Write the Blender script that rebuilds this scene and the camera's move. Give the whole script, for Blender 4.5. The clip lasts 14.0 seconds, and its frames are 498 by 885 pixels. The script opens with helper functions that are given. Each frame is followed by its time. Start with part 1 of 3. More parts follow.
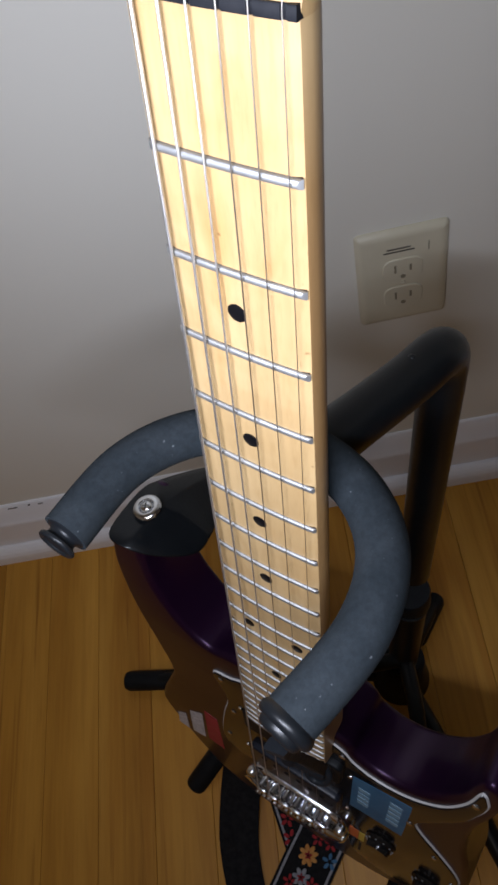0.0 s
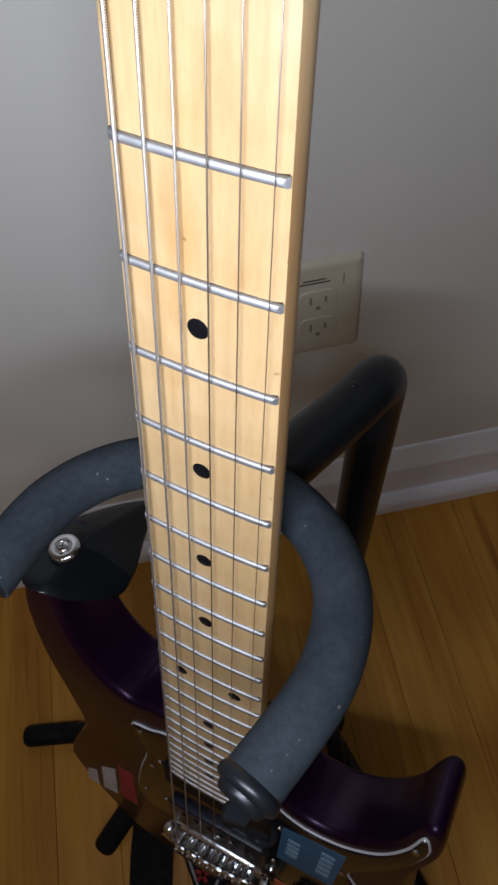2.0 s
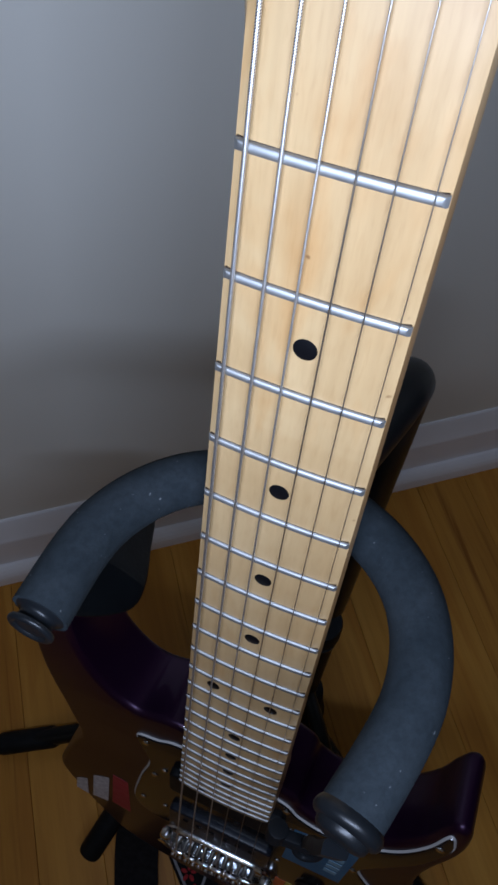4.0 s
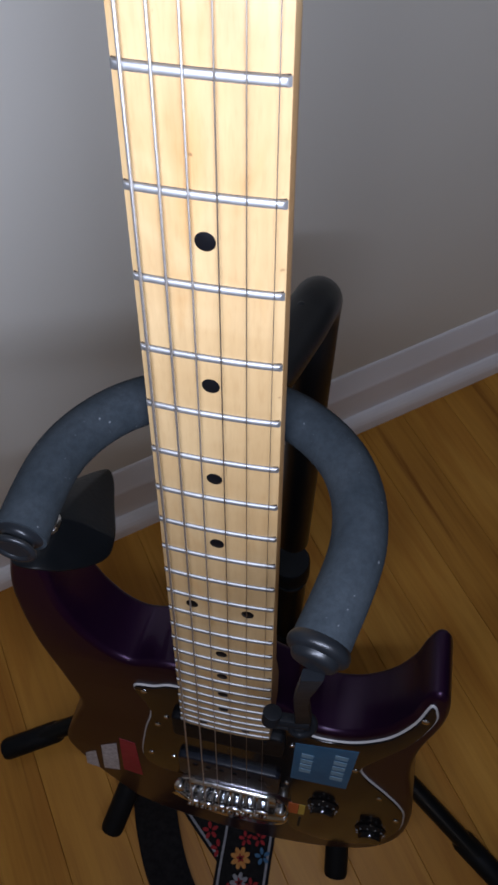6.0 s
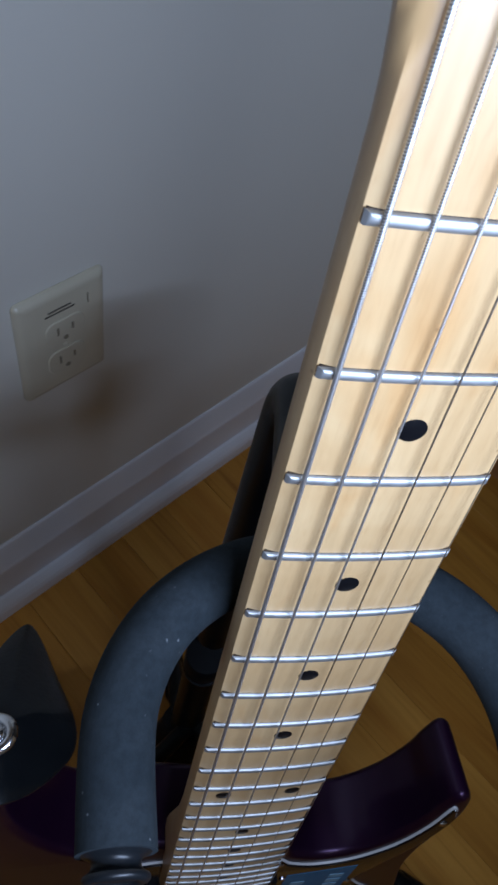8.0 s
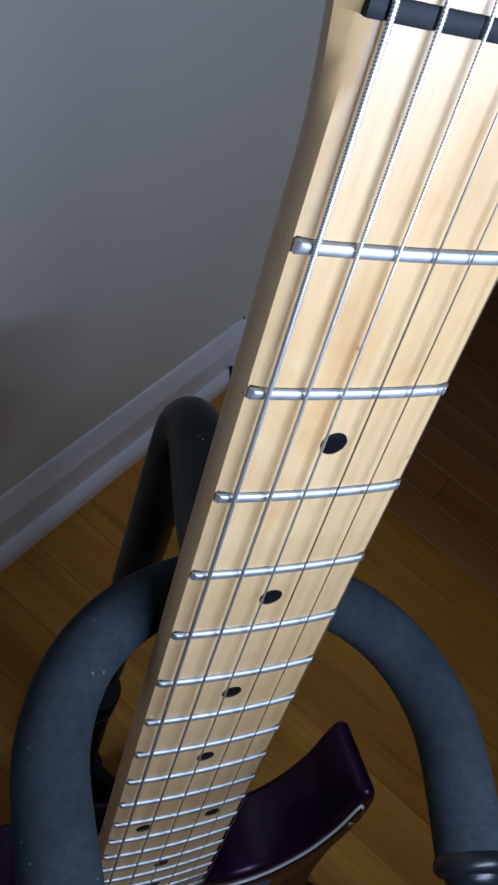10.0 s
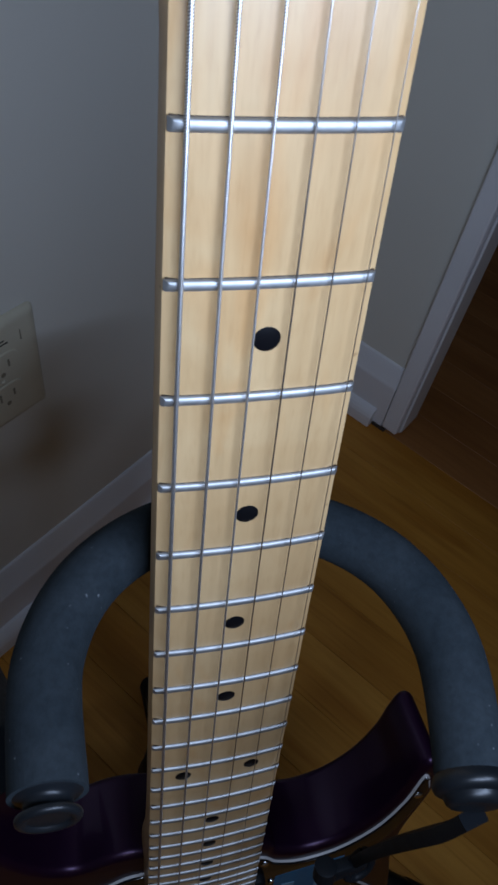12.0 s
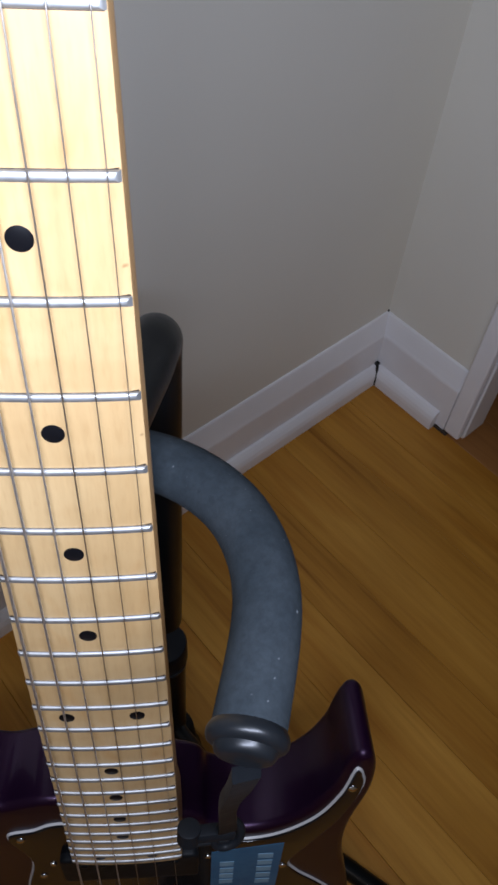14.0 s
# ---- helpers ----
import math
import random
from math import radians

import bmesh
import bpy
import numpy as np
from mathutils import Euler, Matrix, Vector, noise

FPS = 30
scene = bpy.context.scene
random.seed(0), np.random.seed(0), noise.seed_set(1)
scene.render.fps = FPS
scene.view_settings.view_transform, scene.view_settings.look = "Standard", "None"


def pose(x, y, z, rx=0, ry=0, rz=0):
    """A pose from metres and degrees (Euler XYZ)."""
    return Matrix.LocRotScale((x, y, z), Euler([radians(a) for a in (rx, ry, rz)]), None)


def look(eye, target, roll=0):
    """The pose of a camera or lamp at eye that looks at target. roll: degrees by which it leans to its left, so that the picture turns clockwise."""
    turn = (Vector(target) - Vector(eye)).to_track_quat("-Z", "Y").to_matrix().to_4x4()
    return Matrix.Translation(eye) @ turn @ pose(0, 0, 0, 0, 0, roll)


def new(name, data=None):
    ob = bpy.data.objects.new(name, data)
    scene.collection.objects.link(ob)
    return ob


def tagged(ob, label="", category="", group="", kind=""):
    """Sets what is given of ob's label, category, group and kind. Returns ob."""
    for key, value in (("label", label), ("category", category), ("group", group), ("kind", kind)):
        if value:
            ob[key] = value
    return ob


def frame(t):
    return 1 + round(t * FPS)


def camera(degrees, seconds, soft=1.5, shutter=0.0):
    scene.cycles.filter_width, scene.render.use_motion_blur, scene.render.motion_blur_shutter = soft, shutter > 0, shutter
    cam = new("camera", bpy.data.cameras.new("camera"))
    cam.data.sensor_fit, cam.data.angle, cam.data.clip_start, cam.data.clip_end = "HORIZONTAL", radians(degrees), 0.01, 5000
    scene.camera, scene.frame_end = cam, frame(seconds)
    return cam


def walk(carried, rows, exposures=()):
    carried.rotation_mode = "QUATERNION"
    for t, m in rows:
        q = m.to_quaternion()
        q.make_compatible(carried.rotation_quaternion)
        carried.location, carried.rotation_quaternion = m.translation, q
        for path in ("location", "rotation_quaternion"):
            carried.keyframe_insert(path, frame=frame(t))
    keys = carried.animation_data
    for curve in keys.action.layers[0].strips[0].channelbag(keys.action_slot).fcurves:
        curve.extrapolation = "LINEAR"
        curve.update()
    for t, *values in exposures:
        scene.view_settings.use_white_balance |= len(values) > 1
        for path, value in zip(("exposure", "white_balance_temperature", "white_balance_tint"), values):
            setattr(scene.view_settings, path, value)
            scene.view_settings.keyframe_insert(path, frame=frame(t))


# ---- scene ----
cam = camera(37.43, 14.0, soft=2.8, shutter=0.25)
walk(cam, [
    (0.0, pose(-0.5868, -0.4274, 0.8448, 30.44, 10.63, -6.07)),
    (0.5, pose(-0.5994, -0.4458, 0.8529, 31.68, 7.86, -8.36)),
    (1.0, pose(-0.5977, -0.4379, 0.8444, 31.64, 4.79, -9.85)),
    (1.5, pose(-0.6046, -0.4254, 0.8386, 31.18, 4.36, -10.25)),
    (2.0, pose(-0.6056, -0.4157, 0.8292, 32.62, 3.83, -10.79)),
    (2.5, pose(-0.6049, -0.4011, 0.8206, 31.31, 4.89, -11.10)),
    (3.0, pose(-0.6148, -0.3950, 0.8278, 31.50, 3.07, -11.84)),
    (3.2, pose(-0.6243, -0.3961, 0.8269, 31.40, 2.05, -10.93)),
    (5.3, pose(-0.6484, -0.3852, 0.8330, 29.93, -0.97, -21.30)),
    (5.5, pose(-0.6427, -0.3985, 0.8468, 28.50, 1.50, -18.81)),
    (6.0, pose(-0.6513, -0.4335, 0.8355, 30.64, 2.25, -25.38)),
    (6.5, pose(-0.6717, -0.4007, 0.8274, 31.74, -1.15, -28.90)),
    (7.0, pose(-0.6790, -0.3591, 0.8135, 31.57, -2.65, -34.14)),
    (7.5, pose(-0.6763, -0.3429, 0.8104, 33.77, -4.30, -38.22)),
    (8.0, pose(-0.6932, -0.3181, 0.8058, 32.65, -8.88, -42.76)),
    (8.5, pose(-0.7094, -0.3023, 0.8215, 36.84, -16.42, -51.11)),
    (8.7, pose(-0.7108, -0.3079, 0.8142, 35.99, -16.58, -53.65)),
    (10.8, pose(-0.6848, -0.3117, 0.7983, 36.10, -12.59, -50.37)),
    (11.0, pose(-0.6780, -0.3241, 0.7909, 34.80, -9.68, -49.20)),
    (11.5, pose(-0.6899, -0.3353, 0.7863, 35.88, -9.12, -51.23)),
    (12.0, pose(-0.6989, -0.3527, 0.8024, 37.28, -6.73, -49.74)),
    (12.5, pose(-0.6854, -0.3811, 0.7984, 37.27, -4.24, -47.70)),
    (13.0, pose(-0.6691, -0.3963, 0.8109, 38.09, -5.34, -42.77)),
    (13.5, look((-0.656, -0.415, 0.799), (0.250, 0.377, -0.798), 8.0)),
    (14.0, pose(-0.6531, -0.4159, 0.7929, 36.82, -2.94, -40.66)),
], exposures=[(0.0, 0.9, 6150, 13), (0.5, 0.94, 6250, 19), (1.0, 0.85, 6250, 19), (2.0, 0.58, 6100, 13), (3.0, 0.3, 5400, 11), (5.5, 0.14, 5250, 13), (6.0, 0.73, 5750, 15), (6.5, 0.43, 5450, 12), (7.0, 0.48, 5200, 9), (7.5, 0.12, 5400, 8),
               (8.0, 0.5, 5050, 10), (8.5, 0.53, 5250, 11), (11.0, 0.0, 5000, 7), (11.5, -0.55, 5050, 6), (12.0, -0.12, 5100, 9), (12.5, 0.09, 5150, 10), (13.0, 0.15, 5150, 9), (13.5, 0.92, 5350, 12), (14.0, 1.02, 5800, 13)])

# ---- light: the torch of the phone, held where the camera is, in a dim room ----
world = bpy.data.worlds.new("world")
world.use_nodes = True
world.node_tree.nodes["Background"].inputs[0].default_value = (0.9, 0.95, 1.0, 1)
world.node_tree.nodes["Background"].inputs[1].default_value = 0.002
scene.world = world


def lamp(name, energy, colour, m, shape, size, depth):
    data = bpy.data.lights.new(name, "AREA")
    data.energy, data.color = energy, colour
    data.shape, data.size, data.size_y = shape, size, depth
    ob = new(name, data)
    ob.matrix_world = m
    return ob


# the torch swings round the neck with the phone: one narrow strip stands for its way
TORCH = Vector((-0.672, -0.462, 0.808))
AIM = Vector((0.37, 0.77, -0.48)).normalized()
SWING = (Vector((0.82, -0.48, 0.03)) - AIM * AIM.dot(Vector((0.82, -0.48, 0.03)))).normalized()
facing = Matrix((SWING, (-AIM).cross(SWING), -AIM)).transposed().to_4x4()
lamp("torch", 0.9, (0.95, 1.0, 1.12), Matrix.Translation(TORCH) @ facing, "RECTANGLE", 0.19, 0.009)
# weak warm fill from an unseen disc, added to lift the wall and floor
lamp("ceiling_fill", 2.0, (1.0, 0.84, 0.68), pose(-1.7, -1.7, 2.38), "DISK", 0.5, 0.5)

# ---- materials ----
def material(name, colour=(0.5, 0.5, 0.5), rough=0.5, metal=0.0, coat=0.0, coat_rough=0.05):
    m = bpy.data.materials.new(name)
    m.use_nodes = True
    b = m.node_tree.nodes["Principled BSDF"]
    b.inputs["Base Color"].default_value = (*colour, 1)
    b.inputs["Roughness"].default_value = rough
    b.inputs["Metallic"].default_value = metal
    b.inputs["Coat Weight"].default_value = coat
    b.inputs["Coat Roughness"].default_value = coat_rough
    return m


class Nodes:
    """A short way to write node trees."""

    def __init__(self, m):
        self.t = m.node_tree
        self.b = self.t.nodes["Principled BSDF"]

    def add(self, kind, **values):
        n = self.t.nodes.new(kind)
        for key, value in values.items():
            if key in n.inputs:
                n.inputs[key].default_value = value
        return n

    def link(self, a, out, b, into):
        self.t.links.new(a.outputs[out], b.inputs[into])

    def coords(self, scale=(1, 1, 1), random_shift=0.0, space="Object"):
        c = self.add("ShaderNodeTexCoord")
        mp = self.add("ShaderNodeMapping")
        mp.inputs["Scale"].default_value = scale
        if random_shift:
            info = self.add("ShaderNodeObjectInfo")
            mul = self.add("ShaderNodeVectorMath")
            mul.operation = "SCALE"
            comb = self.add("ShaderNodeCombineXYZ")
            for k in "XYZ":
                self.link(info, "Random", comb, k)
            self.link(comb, 0, mul, 0)
            mul.inputs["Scale"].default_value = random_shift
            add = self.add("ShaderNodeVectorMath")
            self.link(c, space, add, 0)
            self.link(mul, 0, add, 1)
            self.link(add, 0, mp, "Vector")
        else:
            self.link(c, space, mp, "Vector")
        return mp

    def noise(self, co, scale, detail=4.0, rough=0.55, distort=0.0):
        n = self.add("ShaderNodeTexNoise", Scale=scale, Detail=detail, Roughness=rough, Distortion=distort)
        self.link(co, 0, n, "Vector")
        return n

    def ramp(self, src, out, stops):
        r = self.add("ShaderNodeValToRGB")
        e = r.color_ramp.elements
        while len(e) < len(stops):
            e.new(0.5)
        for k, (p, col) in zip(e, stops):
            k.position, k.color = p, (*col, 1)
        self.link(src, out, r, 0)
        return r

    def mix(self, a, b, fac, mode="MIX", amount=None):
        n = self.add("ShaderNodeMix")
        n.data_type, n.blend_type = "RGBA", mode
        if fac is None:
            n.inputs[0].default_value = amount
        else:
            self.t.links.new(fac.outputs[0], n.inputs[0])
        self.t.links.new(a.outputs[0] if len(a.outputs) < 3 or a.bl_idname != "ShaderNodeMix" else a.outputs[2], n.inputs[6])
        self.t.links.new(b.outputs[0] if b.bl_idname != "ShaderNodeMix" else b.outputs[2], n.inputs[7])
        return n

    def colour(self, n):
        self.t.links.new(n.outputs[2] if n.bl_idname == "ShaderNodeMix" else n.outputs[0], self.b.inputs["Base Color"])

    def bump(self, src, out, strength, distance):
        n = self.add("ShaderNodeBump", Strength=strength, Distance=distance)
        self.link(src, out, n, "Height")
        self.link(n, 0, self.b, "Normal")
        return n

    def rough(self, src, out, lo, hi):
        n = self.add("ShaderNodeMapRange")
        n.inputs["To Min"].default_value, n.inputs["To Max"].default_value = lo, hi
        self.link(src, out, n, 0)
        self.link(n, 0, self.b, "Roughness")


def two_tone(name, dark, light, rough, scale, coat=0.0, metal=0.0, bump=0.1, distance=0.0004, fine=200.0, spread=0.1):
    """A surface that varies at two scales: blotches and grain."""
    m = material(name, light, rough, metal, coat)
    n = Nodes(m)
    co = n.coords()
    big = n.noise(co, scale, 3.0)
    small = n.noise(co, fine, 4.0)
    n.colour(n.ramp(big, 0, [(0.3, dark), (0.7, light)]))
    n.bump(small, 0, bump, distance)
    n.rough(small, 0, max(0.02, rough - spread), min(1.0, rough + spread))
    return m


def wood(name, dark, mid, light, along, rough, coat, shift, ring=38.0, line=210.0, coat_rough=0.15, pore=0.4):
    """Grain that runs along one axis: broad figure, fine pores and a little relief."""
    m = material(name, mid, rough, 0.0, coat, coat_rough)
    n = Nodes(m)
    sq = [1.0, 1.0, 1.0]
    sq[along] = 0.055
    co = n.coords(tuple(sq), shift)
    figure = n.noise(co, ring, 3.0, 0.5, 0.6)
    pores = n.noise(co, line, 5.0, 0.65)
    wide = n.coords((1, 1, 1), shift)
    cloud = n.noise(wide, 5.0, 2.0)
    a = n.ramp(figure, 0, [(0.25, dark), (0.5, mid), (0.72, light)])
    b = n.ramp(pores, 0, [(0.35, tuple(c * 0.62 for c in mid)), (0.6, (1, 1, 1))])
    c = n.ramp(cloud, 0, [(0.3, (0.8, 0.76, 0.7)), (0.7, (1, 1, 1))])
    mixed = n.mix(a, b, None, "MULTIPLY", pore)
    mixed = n.mix(mixed, c, None, "MULTIPLY", 0.7)
    if shift:
        info = n.add("ShaderNodeObjectInfo")
        tone = n.ramp(info, "Random", [(0.0, (0.78, 0.72, 0.62)), (0.35, (1, 0.97, 0.9)), (0.6, (0.86, 0.8, 0.72)), (1.0, (1, 1, 1))])
        mixed = n.mix(mixed, tone, None, "MULTIPLY", 0.7)
    n.colour(mixed)
    n.bump(pores, 0, 0.08, 0.0003)
    n.rough(pores, 0, rough - 0.06, rough + 0.08)
    return m


PAINT = two_tone("wall_paint", (0.775, 0.758, 0.68), (0.825, 0.808, 0.727), 0.5, 2.2, bump=0.12, distance=0.0008, fine=90.0)
CEIL = two_tone("ceiling_paint", (0.7, 0.7, 0.68), (0.76, 0.76, 0.74), 0.8, 2.0)
TRIM = two_tone("white_trim_paint", (0.83, 0.835, 0.86), (0.9, 0.9, 0.92), 0.34, 9.0, bump=0.08, distance=0.0006, fine=60.0)
PLANK = wood("oak_plank", (0.47, 0.226, 0.028), (0.585, 0.295, 0.042), (0.68, 0.366, 0.062), 1, 0.5, 0.12, 30.0, ring=16.0, line=150.0, coat_rough=0.35, pore=0.2)
n = Nodes(PLANK)
vein = n.ramp(n.noise(n.coords((1, 0.035, 1), 30.0), 95.0, 4.0, 0.6, 0.5), 0, [(0.56, (1, 1, 1)), (0.72, (0.5, 0.38, 0.24))])
cluster = n.ramp(n.noise(n.coords((1, 0.22, 1), 30.0), 13.0, 2.0), 0, [(0.42, (0, 0, 0)), (0.62, (1, 1, 1))])
heart = n.ramp(n.noise(n.coords((1, 0.09, 1), 30.0), 22.0, 3.0, 0.5, 1.4), 0, [(0.36, (0.84, 0.74, 0.58)), (0.5, (1, 1, 1)), (0.66, (1.0, 0.98, 0.94))])
old = n.b.inputs["Base Color"].links[0].from_node
plain = n.add("ShaderNodeRGB")
plain.outputs[0].default_value = (1, 1, 1, 1)
old = n.mix(old, n.mix(plain, vein, cluster), None, "MULTIPLY", 0.9)
n.colour(n.mix(old, heart, None, "MULTIPLY", 0.75))
HALL_PLANK = wood("red_oak_plank", (0.3, 0.125, 0.03), (0.4, 0.18, 0.048), (0.48, 0.235, 0.07), 1, 0.5, 0.12, 30.0, ring=16.0, line=150.0, coat_rough=0.35, pore=0.25)
GAP = material("floor_gap", (0.324, 0.1512, 0.0189), 0.85)
CHIP = two_tone("bare_chip", (0.16, 0.14, 0.12), (0.26, 0.235, 0.21), 0.8, 200.0)
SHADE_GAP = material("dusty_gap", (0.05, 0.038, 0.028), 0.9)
MAPLE = wood("maple", (0.465, 0.314, 0.146), (0.5, 0.346, 0.167), (0.53, 0.376, 0.188), 2, 0.42, 0.25, 0.0, 45.0, 300.0, 0.3, 0.12)
PLATE = two_tone("ivory_plastic", (0.62, 0.58, 0.44), (0.66, 0.62, 0.48), 0.32, 30.0, bump=0.02)
RECESS = material("recessed_ivory", (0.26, 0.235, 0.165), 0.5)
PRINT = material("grey_print", (0.1, 0.092, 0.07), 0.6)
SLOT = material("slot_black", (0.012, 0.011, 0.01), 0.6)
FOAM = two_tone("grey_foam", (0.0155, 0.021, 0.0255), (0.027, 0.0335, 0.039), 0.95, 48.0, bump=0.3, distance=0.0005, fine=900.0)
n = Nodes(FOAM)
lint = n.ramp(n.noise(n.coords(), 520.0, 1.0), 0, [(0.755, (0, 0, 0)), (0.8, (1, 1, 1))])
dust = n.b.inputs["Base Color"].links[0].from_node
pale = n.add("ShaderNodeRGB")
pale.outputs[0].default_value = (0.11, 0.12, 0.13, 1)
grain = n.ramp(n.noise(n.coords(), 420.0, 4.0, 0.7), 0, [(0.35, (0.5, 0.5, 0.5)), (0.65, (1, 1, 1))])
n.colour(n.mix(n.mix(dust, grain, None, "MULTIPLY", 0.5), pale, lint))
RUBBER = two_tone("black_rubber", (0.0045, 0.0052, 0.0064), (0.0085, 0.0098, 0.0118), 0.5, 40.0, bump=0.1)
CAP = two_tone("glossy_rubber", (0.005, 0.006, 0.0072), (0.009, 0.0105, 0.0125), 0.36, 40.0, bump=0.1)
TUBE = two_tone("black_enamel", (0.0035, 0.0042, 0.005), (0.0055, 0.0065, 0.0075), 0.32, 20.0, bump=0.04, distance=0.0003, fine=300.0)
NICKEL = two_tone("nickel", (0.4, 0.405, 0.4), (0.5, 0.505, 0.5), 0.58, 60.0, metal=1.0, bump=0.05, fine=600.0)
CHROME = two_tone("chrome", (0.66, 0.67, 0.69), (0.76, 0.77, 0.79), 0.15, 50.0, metal=1.0, bump=0.03, fine=300.0)
# treble flank: aged amber finish, with that side's shade mixed into the brown
AMBER = wood("aged_shaded_edge", (0.27, 0.145, 0.05), (0.4, 0.245, 0.105), (0.47, 0.31, 0.145), 2, 0.42, 0.25, 0.0, 30.0, 300.0, 0.3, 0.2)
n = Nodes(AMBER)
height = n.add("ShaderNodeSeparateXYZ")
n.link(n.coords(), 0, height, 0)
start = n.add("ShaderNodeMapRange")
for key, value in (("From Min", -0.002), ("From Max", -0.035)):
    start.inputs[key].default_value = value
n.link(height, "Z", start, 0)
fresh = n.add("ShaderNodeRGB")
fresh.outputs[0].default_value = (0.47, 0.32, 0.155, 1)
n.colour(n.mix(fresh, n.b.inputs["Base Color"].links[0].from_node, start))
STEEL = material("plain_steel", (0.44, 0.41, 0.37), 0.36, 1.0)
COVER = two_tone("blue_black_cover", (0.008, 0.01, 0.016), (0.014, 0.017, 0.026), 0.3, 40.0, bump=0.05)
BLACK = material("black_gloss", (0.006, 0.006, 0.007), 0.14, 0.0, 0.12)
FACE_BLACK = material("satin_black", (0.008, 0.008, 0.01), 0.65)
GRIME = two_tone("fret_grime", (0.03, 0.02, 0.012), (0.06, 0.042, 0.026), 0.8, 300.0, bump=0.1)
NUT = two_tone("black_nut", (0.008, 0.009, 0.012), (0.016, 0.017, 0.02), 0.6, 200.0)
MARK = material("faded_mark", (0.22, 0.22, 0.22), 0.5)
INLAY = material("black_inlay", (0.004, 0.004, 0.005), 0.4)
PLY = material("white_ply", (0.5, 0.49, 0.48), 0.4)
LEATHER = two_tone("black_leather", (0.0025, 0.0032, 0.0042), (0.0045, 0.0055, 0.0065), 0.42, 60.0, coat=0.35, bump=0.3, distance=0.0005, fine=500.0)
WEB = two_tone("black_webbing", (0.008, 0.008, 0.009), (0.016, 0.015, 0.016), 0.85, 200.0, bump=0.5, distance=0.0006, fine=900.0)


n = Nodes(MAPLE)
speck = n.ramp(n.noise(n.coords(), 160.0, 1.0), 0, [(0.765, (1, 1, 1)), (0.79, (0.35, 0.25, 0.16))])
flame = n.ramp(n.noise(n.coords((1, 1, 2.2)), 24.0, 2.0, 0.5, 0.8), 0, [(0.35, (0.9, 0.85, 0.78)), (0.6, (1, 1, 1))])
stain = n.ramp(n.noise(n.coords((1, 1, 0.45)), 34.0, 3.0, 0.6, 1.2), 0, [(0.52, (1, 1, 1)), (0.72, (0.93, 0.76, 0.55))])
fleck = n.ramp(n.noise(n.coords((1, 1, 0.16)), 900.0, 2.0, 0.6), 0, [(0.3, (0.84, 0.78, 0.7)), (0.5, (1, 1, 1))])
old = n.b.inputs["Base Color"].links[0].from_node
old = n.mix(n.mix(old, stain, None, "MULTIPLY", 0.6), fleck, None, "MULTIPLY", 0.35)
n.colour(n.mix(n.mix(old, flame, None, "MULTIPLY", 0.6), speck, None, "MULTIPLY", 0.8))


def flake_paint():
    m = material("purple_flake", (0.03, 0.006, 0.05), 0.34, 0.65, 0.14, 0.03)
    n = Nodes(m)
    co = n.coords()
    big = n.noise(co, 6.0, 2.0)
    fine = n.noise(co, 2500.0, 1.0)
    n.colour(n.mix(n.ramp(big, 0, [(0.3, (0.016, 0.0032, 0.02)), (0.7, (0.026, 0.005, 0.031))]),
                   n.ramp(fine, 0, [(0.4, (0.75, 0.75, 0.75)), (0.75, (1, 1, 1))]), None, "MULTIPLY", 0.6))
    return m


PURPLE = flake_paint()


def wound_wire():
    m = material("wound_string", (0.6, 0.59, 0.58), 0.46, 1.0)
    n = Nodes(m)
    co = n.coords()
    co.inputs["Rotation"].default_value = (0, radians(32), 0)
    w = n.add("ShaderNodeTexWave", Scale=760.0, Distortion=0.0)
    w.bands_direction = "Z"
    n.link(co, 0, w, "Vector")
    n.bump(w, 0, 0.35, 0.0001)
    n.colour(n.ramp(w, 0, [(0.2, (0.38, 0.375, 0.37)), (0.7, (0.88, 0.87, 0.85))]))
    return m


WOUND = wound_wire()


def paper(name, a, b, scale=300.0):
    m = two_tone(name, a, b, 0.5, scale, coat=0.04, bump=0.02)
    return m


CARD_WHITE = paper("white_sticker", (0.36, 0.35, 0.38), (0.62, 0.61, 0.64))
CARD_RED = paper("red_sticker", (0.26, 0.012, 0.03), (0.34, 0.02, 0.042), 60.0)
CARD_BLUE = paper("blue_sticker", (0.022, 0.1, 0.2), (0.034, 0.135, 0.25), 60.0)
CARD_PALE = paper("pale_blue_print", (0.14, 0.28, 0.4), (0.24, 0.37, 0.47), 200.0)
CARD_ORANGE = paper("orange_sticker", (0.55, 0.12, 0.03), (0.6, 0.16, 0.04), 60.0)
CARD_YELLOW = paper("yellow_sticker", (0.55, 0.4, 0.06), (0.6, 0.45, 0.08), 60.0)
THREAD_RED = two_tone("red_thread", (0.24, 0.008, 0.012), (0.34, 0.014, 0.018), 0.8, 300.0, bump=0.5, fine=1500.0)
THREAD_GOLD = two_tone("gold_thread", (0.45, 0.16, 0.03), (0.55, 0.28, 0.07), 0.8, 300.0, bump=0.5, fine=1500.0)
THREAD_BLUE = two_tone("blue_thread", (0.03, 0.1, 0.2), (0.06, 0.16, 0.3), 0.8, 300.0, bump=0.5, fine=1500.0)
THREAD_WHITE = two_tone("grey_thread", (0.2, 0.2, 0.22), (0.32, 0.32, 0.35), 0.8, 300.0, bump=0.5, fine=1500.0)


